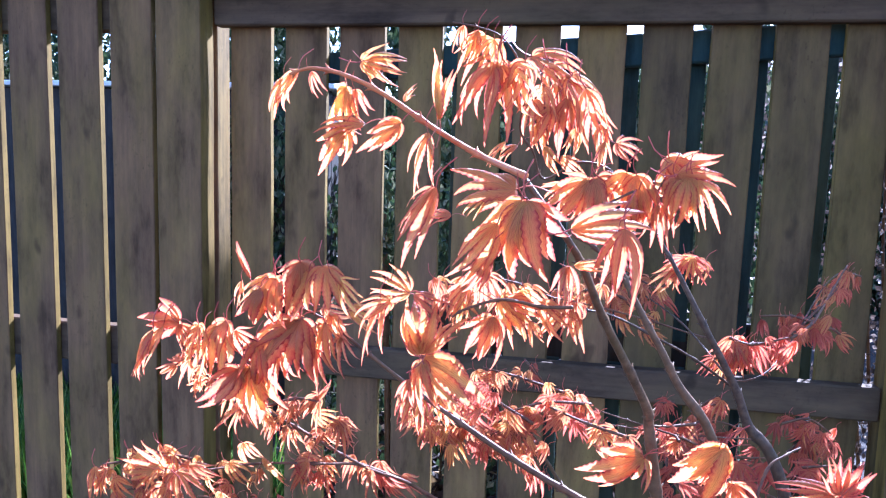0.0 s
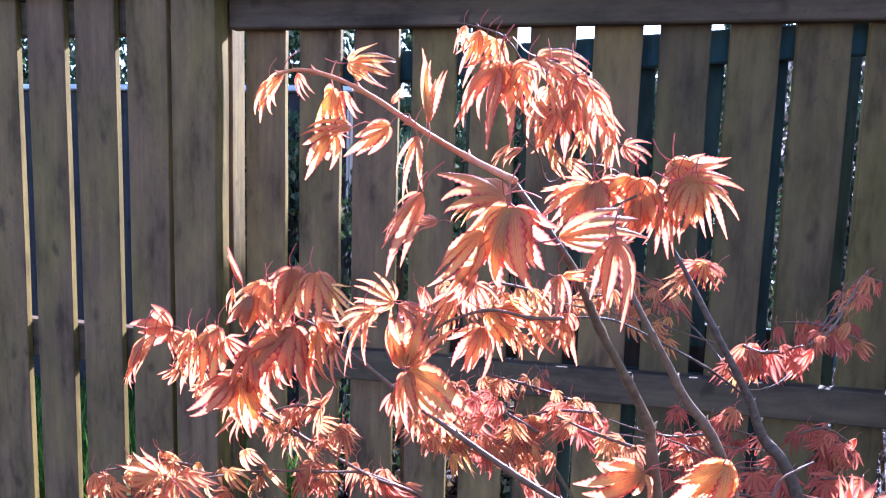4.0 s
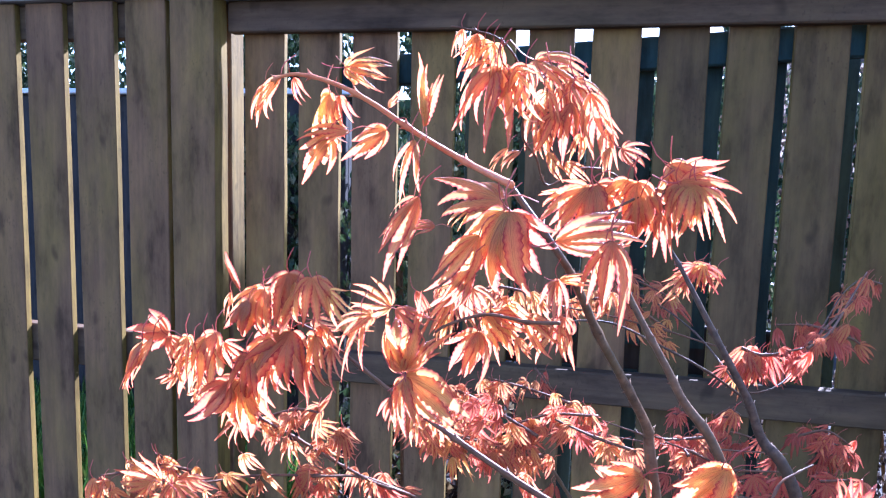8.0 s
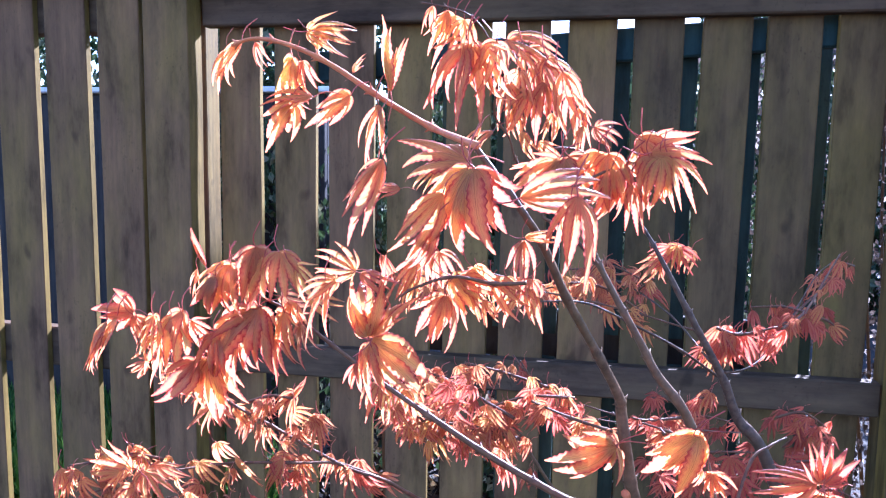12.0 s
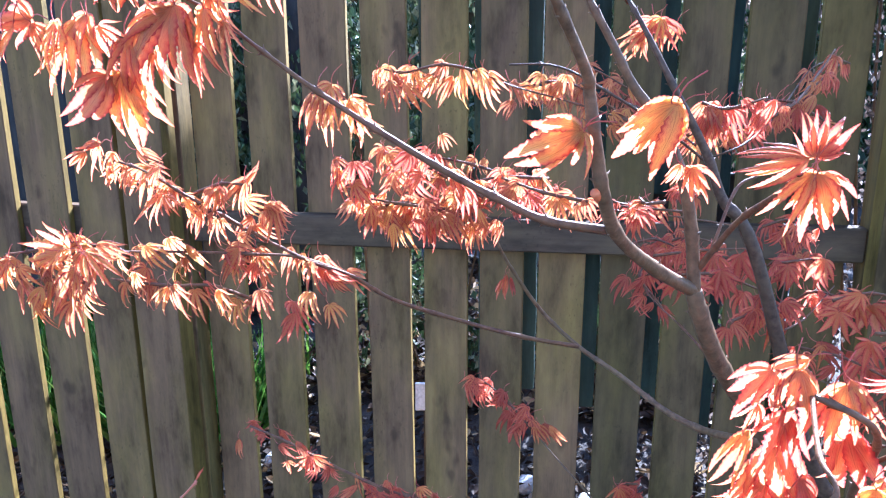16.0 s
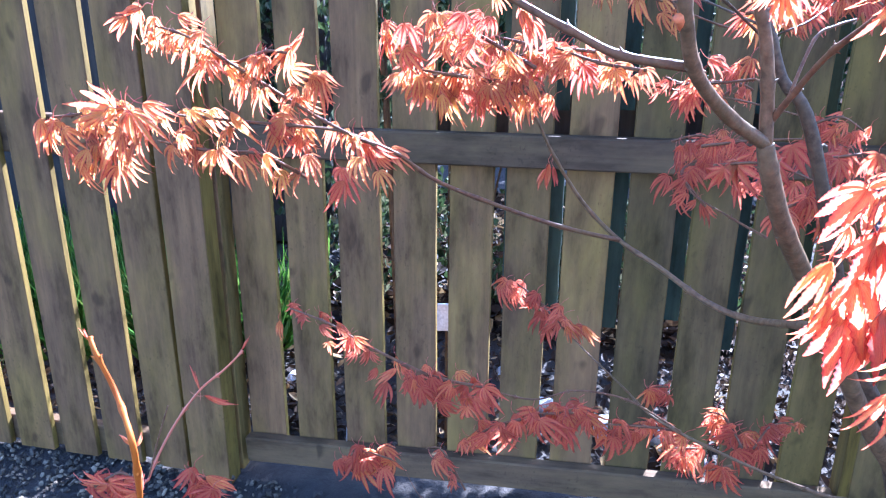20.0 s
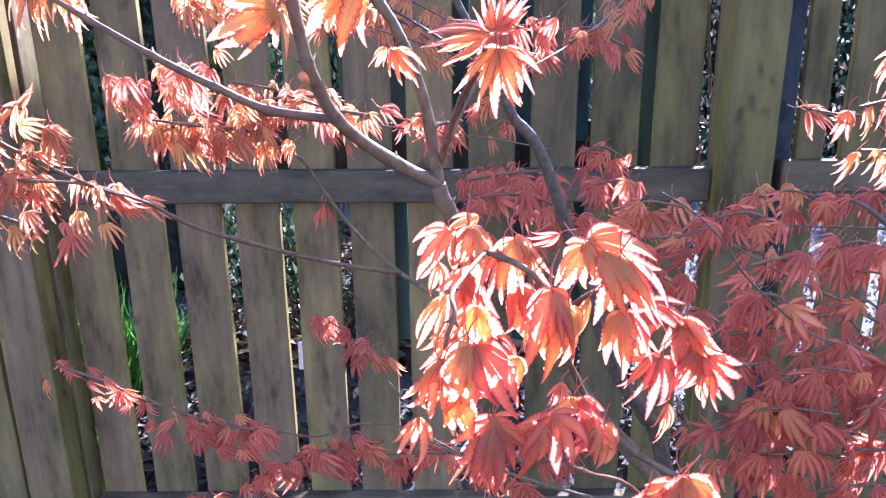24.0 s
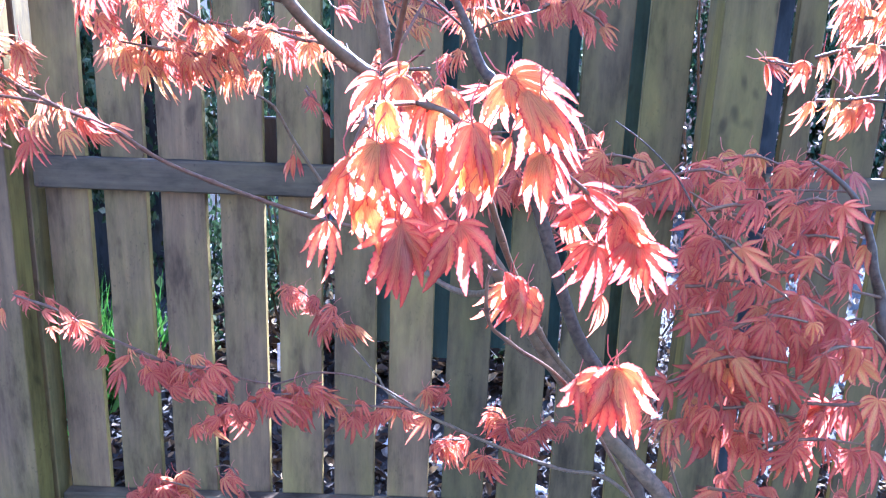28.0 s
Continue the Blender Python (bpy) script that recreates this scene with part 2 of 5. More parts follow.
# ---- ground on both sides of the fence ----
def ground_material(name, stops, fine=90.0, depth=0.01):
    m, n, l, b = material(name)
    tc = n.new("ShaderNodeTexCoord")
    big = noise_node(n, l, tc.outputs["Object"], 7.0, 8, 0.7)
    l.new(ramp(n, l, big, stops), b.inputs["Base Color"])
    b.inputs["Roughness"].default_value = 0.95
    bumped(n, l, b, noise_node(n, l, tc.outputs["Object"], fine, 6), 0.9, depth)
    return m


def tinted(name, stops, rough=0.8, translucent=0.0, per_island=True):
    """A plain rough material whose colour differs from piece to piece."""
    m, n, l, b = material(name)
    rnd = n.new("ShaderNodeNewGeometry").outputs["Random Per Island"] if per_island else n.new("ShaderNodeObjectInfo").outputs["Random"]
    tc = n.new("ShaderNodeTexCoord")
    col = ramp(n, l, rnd, stops)
    k = ramp(n, l, noise_node(n, l, tc.outputs["Object"], 120.0, 4), [(0.3, (0.7, 0.7, 0.7)), (0.7, (1.1, 1.1, 1.1))])
    col = mixed(n, l, 1.0, col, k, "MULTIPLY")
    l.new(col, b.inputs["Base Color"])
    b.inputs["Roughness"].default_value = rough
    b.inputs["Specular IOR Level"].default_value = 0.2
    if translucent:
        tr, mx = n.new("ShaderNodeBsdfTranslucent"), n.new("ShaderNodeMixShader")
        l.new(col, tr.inputs["Color"])
        mx.inputs[0].default_value = translucent
        l.new(b.outputs[0], mx.inputs[1])
        l.new(tr.outputs[0], mx.inputs[2])
        l.new(mx.outputs[0], n["Material Output"].inputs["Surface"])
    return m


MAT_SOIL = ground_material("soil", [(0.3, (0.018, 0.014, 0.012)), (0.7, (0.060, 0.048, 0.040))])
MAT_LAWN = ground_material("lawn_ground", [(0.3, (0.020, 0.050, 0.010)), (0.7, (0.060, 0.120, 0.022))])
MAT_STONE = tinted("pale_pebble", [(0.0, (0.045, 0.036, 0.027)), (0.60, (0.085, 0.068, 0.050)), (1.0, (0.27, 0.21, 0.14))])
MAT_LITTER = tinted("dry_leaf_litter", [(0.0, (0.015, 0.010, 0.008)), (0.62, (0.046, 0.028, 0.018)), (0.84, (0.12, 0.072, 0.034)), (1.0, (0.44, 0.30, 0.14))], 0.7, 0.15)
MAT_GRASS = tinted("grass_blade", [(0.0, (0.025, 0.070, 0.010)), (0.7, (0.085, 0.19, 0.02)), (1.0, (0.20, 0.26, 0.05))], 0.5, 0.35)
MAT_HEDGE = tinted("hedge_leaf", [(0.0, (0.020, 0.035, 0.015)), (0.7, (0.055, 0.085, 0.030)), (1.0, (0.22, 0.21, 0.12))], 0.45, 0.25)
MAT_SHRUB = tinted("pale_shrub_leaf", [(0.0, (0.03, 0.022, 0.018)), (0.55, (0.075, 0.055, 0.045)), (0.82, (0.20, 0.155, 0.13)), (1.0, (0.58, 0.50, 0.44))], 0.5, 0.3)
MAT_WHITE = tinted("white_plastic", [(0.0, (0.66, 0.66, 0.68)), (1.0, (0.78, 0.78, 0.80))], 0.35, 0.0, False)
MAT_ROCK = ground_material("pale_rock", [(0.3, (0.42, 0.42, 0.43)), (0.7, (0.74, 0.74, 0.76))], 60.0, 0.004)
m, n, l, b = material("orange_shoot")
vec, _ = shifted(n, l, (1, 1, 1))
l.new(ramp(n, l, noise_node(n, l, vec, 40.0, 4), [(0.35, (0.30, 0.055, 0.006)), (0.7, (0.40, 0.12, 0.012))]), b.inputs["Base Color"])
b.inputs["Roughness"].default_value, b.inputs["Specular IOR Level"].default_value = 0.6, 0.15
MAT_SHOOT = m



def rise(x, y):
    """The bed before the fence climbs a little to the right."""
    return 0.043 * min(max(x + 0.62, 0), 1.9) * min(max((0.16 - y) / 0.1, 0), 1)


bm = bmesh.new()
bmesh.ops.create_grid(bm, x_segments=90, y_segments=90, size=3.5)
for v in bm.verts:
    v.co.z = 0.018 * noise.noise(v.co * 3.0) + 0.010 * noise.noise(v.co * 11.0) - 0.006 + rise(v.co.x, v.co.y)
r = bmesh.ops.extrude_edge_only(bm, edges=[e for e in bm.edges if e.is_boundary])
for v in (g for g in r["geom"] if isinstance(g, bmesh.types.BMVert)):
    v.co = Vector((v.co.x * 60, v.co.y * 60, 0))
tagged(part("ground", bm, MAT_SOIL, smooth=True), "dark bare garden soil", "ground", kind="structure")
bm = bmesh.new()
bmesh.ops.create_grid(bm, x_segments=24, y_segments=24, size=1.0)
for v in bm.verts:
    y = 3.6 + 2.4 * v.co.y
    v.co = Vector((-7.8 + (v.co.x + 1) / 2 * (7.1 - 0.5 * y), y, 0.035 + 0.012 * noise.noise(v.co * 9)))
tagged(part("lawn", bm, MAT_LAWN, smooth=True), "sunlit green lawn beyond the fence", "lawn", kind="structure")


def scatter(name, mat, count, place, shape, label, category, seed):
    """Many small loose pieces as one mesh: place(rng) gives a pose, shape(rng) its corners and faces."""
    g = random.Random(seed)
    verts, faces = [], []
    for _ in range(count):
        m, (vs, fs) = place(g), shape(g)
        k = len(verts)
        verts += [tuple(m @ Vector(v)) for v in vs]
        faces += [tuple(i + k for i in f) for f in fs]
    me = bpy.data.meshes.new(name)
    me.from_pydata(verts, [], faces)
    me.materials.append(mat)
    return tagged(new(name, me), label, category, kind="stuff")


def spin(g, p, s, flat=1.0):
    return Matrix.LocRotScale(p, Euler((g.uniform(-flat, flat), g.uniform(-flat, flat), g.uniform(0, 6.3))), (s, s, s))


def pebble(g):
    vs = []
    for z, rr in ((-0.5, 0.45), (0.1, 1.0), (0.55, 0.55)):
        vs += [(rr * math.cos(a) * g.uniform(0.8, 1.2), rr * 0.8 * math.sin(a) * g.uniform(0.8, 1.2), z * 0.7) for a in (0, 1.26, 2.5, 3.77, 5.0)]
    fs = [(i, (i + 1) % 5, 5 + (i + 1) % 5, 5 + i) for i in range(5)] + [(5 + i, 5 + (i + 1) % 5, 10 + (i + 1) % 5, 10 + i) for i in range(5)] + [(10, 11, 12, 13, 14)]
    return vs, fs


def dry_leaf(g):
    c = g.uniform(0.2, 0.7)
    return [(-1, 0, c * 0.6), (-0.3, -0.5, c), (0.6, -0.4, c * 0.7), (1.1, 0, 0.1), (0.6, 0.4, c * 0.8), (-0.3, 0.55, c), (0.1, 0, 0)], [(0, 1, 6), (1, 2, 6), (2, 3, 6), (3, 4, 6), (4, 5, 6), (5, 0, 6)]


def blade(g):
    b_, w = g.uniform(0.1, 0.5), 0.05
    return [(-w, 0, 0), (w, 0, 0), (w * 0.8, b_ * 0.3, 0.5), (-w * 0.8, b_ * 0.3, 0.5), (0, b_, 1)], [(0, 1, 2, 3), (3, 2, 4)]


def small_leaf(g):
    return [(0, 0, 0), (0.5, -0.32, 0.08), (1.0, 0, -0.1), (0.5, 0.32, 0.08)], [(0, 1, 2), (0, 2, 3)]


scatter("gravel", MAT_STONE, 2600, lambda g: spin(g, (g.uniform(-2.2, -0.55), -0.035 - abs(g.gauss(0, 0.30)), g.uniform(0.0, 0.012)), g.uniform(0.004, 0.011)), pebble, "small grey and pale gravel on the soil", "gravel", 3)
scatter("soil_crumbs", MAT_SOIL, 1500, lambda g: (lambda x, y: spin(g, (x, y, rise(x, y) + g.uniform(0.0, 0.012)), g.uniform(0.004, 0.012)))(g.uniform(-0.7, 1.6), -0.03 - abs(g.gauss(0, 0.45))), pebble, "dark crumbs of soil", "soil", 4)
scatter("leaf_litter", MAT_LITTER, 5200, lambda g: spin(g, (g.uniform(-2.2, 1.9), 0.14 + abs(g.gauss(0, 0.75)), g.uniform(0.005, 0.04)), g.uniform(0.010, 0.030), 0.7), dry_leaf, "dry brown and tan fallen leaves", "leaf litter", 5)
scatter("leaf_litter", MAT_LITTER, 5000, lambda g: spin(g, (g.uniform(-1.0, 1.2), 1.0 + 2.2 * g.random(), g.uniform(0.005, 0.05)), g.uniform(0.022, 0.050), 0.7), dry_leaf, "thick dark brown litter of fallen leaves under the shrubs", "leaf litter", 9)
scatter("bed_gravel", MAT_STONE, 900, lambda g: spin(g, (g.uniform(-2.0, 1.9), 0.12 + abs(g.gauss(0, 0.55)), 0.01), g.uniform(0.006, 0.02)), pebble, "pale stones among the fallen leaves", "gravel", 6)
scatter("grass", MAT_GRASS, 9000, lambda g: Matrix.LocRotScale((lambda y: (-0.66 - 0.5 * y - 2.6 * g.random(), y, 0.02))(1.15 + 2.6 * g.random() ** 1.3), Euler((g.uniform(-0.4, 0.4), g.uniform(-0.4, 0.4), g.uniform(0, 6.3))), (0.10, 0.10, g.uniform(0.06, 0.16))), blade, "sunlit green grass", "grass", 7)
scatter("weeds", MAT_GRASS, 2600, lambda g: Matrix.LocRotScale((g.uniform(-2.5, -0.87), 0.75 + g.gauss(0, 0.14), 0.02), Euler((g.uniform(-0.6, 0.6), g.uniform(-0.6, 0.6), g.uniform(0, 6.3))), (0.16, 0.16, g.uniform(0.12, 0.42))), blade, "tall green weeds behind the fence", "weeds", 8)


# Hedge across the far side, tall enough to close the view.
def bush(name, label, mat, at, size, leaves, leaf, seed, stems=6, stem_mat=None, category="shrub"):
    """A shrub: thin stems from one root and a crown of many small leaves with gaps."""
    g = random.Random(seed)
    top = tagged(base(name, at), label, category)
    lo, hi = size[2]
    for i in range(stems):
        bm = bmesh.new()
        x, y = g.uniform(-0.8, 0.8) * size[0], g.uniform(-0.8, 0.8) * size[1]
        q = [(0.1 * x, 0.1 * y, -0.02), (0.4 * x, 0.4 * y, lo * 0.6 + 0.1), (0.8 * x, 0.8 * y, (lo + hi) / 2), (x, y, hi * g.uniform(0.8, 0.97))]
        stem_line(bm, q, 0.009, 0.002)
        part("stem", bm, stem_mat or MAT_RAIL, top)
    clumps = [(g.uniform(-1, 1), g.uniform(-1, 1), g.random()) for _ in range(max(6, leaves // 60))]
    verts, faces = [], []
    for _ in range(leaves):
        cx, cy, cz = g.choice(clumps)
        p = Vector((cx * size[0] + g.gauss(0, 0.16) * size[0], cy * size[1] + g.gauss(0, 0.16) * size[1], lo + (hi - lo) * min(max(cz + g.gauss(0, 0.07), 0), 1)))
        m, (vs, fs) = spin(g, p, leaf * g.uniform(0.6, 1.3), 2.0), small_leaf(g)
        k = len(verts)
        verts += [tuple(m @ Vector(v)) for v in vs]
        faces += [tuple(i + k for i in f) for f in fs]
    me = bpy.data.meshes.new("crown")
    me.from_pydata(verts, [], faces)
    me.materials.append(mat)
    tagged(new("crown", me), kind="stuff").parent = top
    return top


def stem_line(bm, q, r0, r1):
    ring = None
    for i, p in enumerate(q):
        r = r0 + (r1 - r0) * i / (len(q) - 1)
        nxt = [bm.verts.new((p[0] + r * math.cos(a), p[1] + r * math.sin(a), p[2])) for a in (0, 1.26, 2.5, 3.77, 5.0)]
        if ring:
            for k in range(5):
                bm.faces.new((ring[k], ring[(k + 1) % 5], nxt[(k + 1) % 5], nxt[k]))
        ring = nxt


for i in range(7):
    bush("hedge", "dark green garden hedge beyond the lawn", MAT_HEDGE, (-6.4 + 1.9 * i, 6.2 + 0.2 * (i % 2), 0), (1.15, 0.5, (0.05, (3.3 if i < 3 else 2.42) + 0.10 * (i % 3))), 7000, 0.11, 40 + i, category="hedge")
bush("shrub", "sparse shrub with small grey-green leaves behind the fence", MAT_HEDGE, (-0.42, 0.66, 0), (0.20, 0.14, (0.98, 1.52)), 900, 0.034, 61)
bush("shrub", "low dark shrub with small leaves behind the fence", MAT_HEDGE, (-0.38, 1.30, 0), (0.42, 0.18, (0.03, 1.30)), 2300, 0.045, 64, 8)
bush("shrub", "dark leafy shrub with small leaves behind the fence", MAT_HEDGE, (-1.12, 2.05, 0), (0.42, 0.18, (0.03, 1.55)), 3200, 0.05, 65, 8)
bush("shrub", "dark leafy shrub with small leaves behind the fence", MAT_HEDGE, (0.45, 1.45, 0), (0.42, 0.18, (0.03, 1.35)), 3600, 0.045, 66, 8)
bush("shrub", "dark leafy shrub with small leaves behind the fence", MAT_HEDGE, (-1.66, 1.78, 0), (0.36, 0.16, (0.50, 1.62)), 3000, 0.05, 67, 8)
# Its unseen top is made tall enough to shade the right-hand maple
bush("shrub", "dry pinkish shrub with pale sunlit leaves behind the fence", MAT_SHRUB, (1.20, 0.62, 0), (0.62, 0.16, (0.10, 2.45)), 16000, 0.020, 62, 9)
# Unseen tree, added only to throw shade on the left post and nearby boards
bush("shade_conifer", "added tall narrow dark tree, unseen, that shades the fence", MAT_HEDGE, (1.25, 4.7, 0), (0.24, 0.24, (0.3, 4.45)), 9000, 0.07, 63, 3, category="tree")

for i in range(6):
    bm = bmesh.new()
    solid(bm, (-9.0 + 3.0 * i, 7.2, -0.02), (-6.01 + 3.0 * i, 7.4, 2.2), 0.01)
    tagged(part("garden_wall", bm, MAT_RAIL), "dark brown boundary wall behind the hedge", "wall", "boundary walls")

# Low grey garden store with a pale lid, beyond the left bay.
store = tagged(base("garden_store", (-2.35, 2.3, 0)), "dark grey-brown garden store with a pale lid", "shed")
for x in (-0.9, -0.3, 0.3, 0.9):
    bm = bmesh.new()
    solid(bm, (x - 0.294, -0.35, 0.0), (x + 0.294, -0.30, 1.76), 0.006)
    part("front_panel", bm, MAT_STORE, store)
bm = bmesh.new()
solid(bm, (-1.19, -0.298, 0.0), (1.19, 0.35, 1.74), 0.01)
part("body", bm, MAT_STORE, store)
bm = bmesh.new()
solid(bm, (-1.24, -0.40, 1.764), (1.24, 0.40, 1.792), 0.006)
part("lid", bm, MAT_ROCK, store, "pale grey lid")

# Pale things lying in the bed behind the fence.
for x, y, w, h, turn in ((-0.185, 0.32, 0.056, 0.080, 12), (-0.43, 0.17, 0.05, 0.06, -8), (-0.55, 0.16, 0.06, 0.07, 20)):
    bm = bmesh.new()
    solid(bm, (-w / 2, -0.006, 0), (w / 2, 0.006, h), 0.002)
    tag = part("plant_label", bm, MAT_WHITE)
    tag.matrix_world = pose(x, y, 0.345 if y > 0.3 else 0.012, -12, 0, turn)
    tagged(tag, "blank white plastic plant marker in the litter", "marker", "plant markers")
    if y > 0.3:
        bm = bmesh.new()
        solid(bm, (-0.004, -0.003, -0.35), (0.004, 0.003, 0.0), 0.001)
        part("stake", bm, MAT_RAIL, tag, "dark wooden stake")
g = random.Random(21)
for x, y, s in ((0.10, 0.50, 0.045), (0.02, 0.36, 0.035), (0.29, 0.42, 0.05), (0.36, 0.50, 0.045), (0.17, 0.22, 0.03), (-0.13, 0.16, 0.03), (-0.27, 0.15, 0.028), (0.45, 0.40, 0.04), (0.55, 0.3, 0.035), (-0.75, 0.5, 0.04), (-0.05, 0.7, 0.04), (-0.9, 0.3, 0.03)):
    bm = bmesh.new()
    bmesh.ops.create_icosphere(bm, subdivisions=2, radius=1.0)
    for v in bm.verts:
        v.co *= 1 + 0.35 * noise.noise(v.co * 1.3 + Vector((x * 50, y * 30, 0)))
        v.co.z *= 0.75
    st = part("stone", bm, MAT_ROCK, smooth=False)
    st.matrix_world = Matrix.LocRotScale((x, y, s * 0.5), Euler((0, 0, g.uniform(0, 6))), (s, s * 0.7, s))
    tagged(st, "pale angular stone among fallen leaves", "stone", "pale stones")
for i, (x, y, ln) in enumerate(((0.40, 0.35, 0.30), (0.50, 0.28, 0.26), (0.05, 0.45, 0.24), (-0.4, 0.4, 0.2), (0.62, 0.33, 0.25))):
    bm = bmesh.new()
    stem_line(bm, [(0, 0, 0), (ln * 0.3, 0.03, 0.05), (ln * 0.65, 0.02, 0.12), (ln, 0.06, 0.20)], 0.004, 0.0015)
    st = part("stick", bm, MAT_LITTER)
    st.matrix_world = pose(x, y, 0.02, 0, 0, 60 * i + 20)
    tagged(st, "pale bare twig lying in the litter", "twig", "fallen twigs")

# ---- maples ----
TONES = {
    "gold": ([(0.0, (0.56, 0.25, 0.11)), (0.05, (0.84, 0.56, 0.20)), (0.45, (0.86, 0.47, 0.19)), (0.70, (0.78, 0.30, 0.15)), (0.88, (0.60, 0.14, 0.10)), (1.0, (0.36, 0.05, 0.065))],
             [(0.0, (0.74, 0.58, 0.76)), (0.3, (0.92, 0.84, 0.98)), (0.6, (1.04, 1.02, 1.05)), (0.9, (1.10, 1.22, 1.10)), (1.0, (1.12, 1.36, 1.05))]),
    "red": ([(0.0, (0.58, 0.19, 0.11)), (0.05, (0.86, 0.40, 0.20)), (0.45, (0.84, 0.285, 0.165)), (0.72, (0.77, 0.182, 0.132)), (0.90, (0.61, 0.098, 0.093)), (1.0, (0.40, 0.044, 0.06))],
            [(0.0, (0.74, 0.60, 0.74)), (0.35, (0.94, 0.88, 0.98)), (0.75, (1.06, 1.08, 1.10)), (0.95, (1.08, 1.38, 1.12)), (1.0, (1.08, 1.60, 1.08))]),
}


def leaf_material(name, tone, per_island):
    """Young maple leaf: yellow along the midribs, crimson along the toothed margins, thin enough to glow when lit from behind."""
    m, n, l, b = material(name)
    uv = n.new("ShaderNodeUVMap")
    sep = n.new("ShaderNodeSeparateXYZ")
    l.new(uv.outputs[0], sep.inputs[0])
    if per_island:
        rnd = n.new("ShaderNodeNewGeometry").outputs["Random Per Island"]
    else:
        rnd = n.new("ShaderNodeObjectInfo").outputs["Random"]
    tc = n.new("ShaderNodeTexCoord")
    mott = noise_node(n, l, tc.outputs["UV"], 7.0, 5)
    # The crimson margin is wider here and narrower there
    wob = n.new("ShaderNodeMath")
    wob.operation = "MULTIPLY_ADD"
    l.new(mott, wob.inputs[0])
    wob.inputs[1].default_value = 0.55
    wob.inputs[2].default_value = -0.27
    edge = n.new("ShaderNodeMath")
    edge.operation = "MULTIPLY_ADD"
    l.new(wob.outputs[0], edge.inputs[0])
    l.new(sep.outputs["X"], edge.inputs[1])
    l.new(sep.outputs["X"], edge.inputs[2])
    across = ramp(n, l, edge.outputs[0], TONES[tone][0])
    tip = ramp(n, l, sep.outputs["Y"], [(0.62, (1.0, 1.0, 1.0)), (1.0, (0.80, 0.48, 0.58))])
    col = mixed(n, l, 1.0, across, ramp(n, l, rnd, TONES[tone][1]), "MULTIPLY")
    col = mixed(n, l, 1.0, col, tip, "MULTIPLY")
    col = mixed(n, l, ramp(n, l, mott, [(0.48, (0, 0, 0)), (0.72, (0.5, 0.5, 0.5))]), col, (0.44, 0.085, 0.06))
    # Side veins running forward from the midrib of each lobe
    wv = n.new("ShaderNodeTexWave")
    wv.inputs["Scale"].default_value, wv.inputs["Distortion"].default_value = 5.0, 0.8
    wv.bands_direction = "DIAGONAL"
    l.new(tc.outputs["UV"], wv.inputs["Vector"])
    col = mixed(n, l, ramp(n, l, wv.outputs["Fac"], [(0.72, (0, 0, 0)), (1.0, (0.38, 0.38, 0.38))]), col, (0.50, 0.15, 0.08))
    l.new(mixed(n, l, 1.0, col, (0.86, 0.60, 0.44), "MULTIPLY"), b.inputs["Base Color"])
    b.inputs["Roughness"].default_value = 0.30
    b.inputs["Specular IOR Level"].default_value = 0.5
    tr = n.new("ShaderNodeBsdfTranslucent")
    l.new(mixed(n, l, 1.0, col, (0.95, 0.90, 0.80), "MULTIPLY"), tr.inputs["Color"])
    mx = n.new("ShaderNodeMixShader")
    mx.inputs[0].default_value = 0.60
    l.new(b.outputs[0], mx.inputs[1])
    l.new(tr.outputs[0], mx.inputs[2])
    l.new(mx.outputs[0], n["Material Output"].inputs["Surface"])
    bumped(n, l, b, wv.outputs["Fac"], 0.5, 0.001)
    return m


MAT_LEAF = {tone: leaf_material(tone + "_maple_leaf", tone, False) for tone in TONES}
MAT_FOLIAGE = {tone: leaf_material(tone + "_maple_foliage", tone, True) for tone in TONES}
m, n, l, b = material("red_petiole")
vec, rnd = shifted(n, l, (1, 1, 1))
l.new(ramp(n, l, rnd, [(0.0, (0.38, 0.055, 0.04)), (1.0, (0.46, 0.13, 0.06))]), b.inputs["Base Color"])
b.inputs["Roughness"].default_value = 0.4
MAT_STALK = m


def bark(name, dark, light, moss):
    m, n, l, b = material(name)
    vec, _ = shifted(n, l, (1, 1, 1))
    lines = noise_node(n, l, vec, 160.0, 4)
    patches = noise_node(n, l, vec, 22.0, 5)
    col = ramp(n, l, lines, [(0.3, dark), (0.7, light)])
    col = mixed(n, l, ramp(n, l, patches, [(0.45, (0, 0, 0)), (0.7, (0.7, 0.7, 0.7))]), col, moss)
    l.new(col, b.inputs["Base Color"])
    b.inputs["Roughness"].default_value = 0.5
    b.inputs["Specular IOR Level"].default_value = 0.18
    bumped(n, l, b, lines, 0.5, 0.002)
    return m


MAT_BARK = bark("grey_brown_bark", (0.068, 0.037, 0.017), (0.190, 0.106, 0.052), (0.130, 0.082, 0.034))
MAT_TWIG = bark("purple_twig_bark", (0.078, 0.033, 0.017), (0.180, 0.084, 0.040), (0.145, 0.075, 0.030))
MAT_PINK = bark("pink_young_shoot", (0.44, 0.105, 0.040), (0.62, 0.20, 0.075), (0.56, 0.22, 0.060))
MAT_DARK = bark("dark_old_bark", (0.042, 0.024, 0.014), (0.125, 0.074, 0.042), (0.080, 0.052, 0.028))

LOBES = ((0, 1.0), (27, 0.93), (-27, 0.93), (56, 0.74), (-56, 0.74), (94, 0.46), (-94, 0.46))
STATIONS = [k / 22 for k in range(23)]
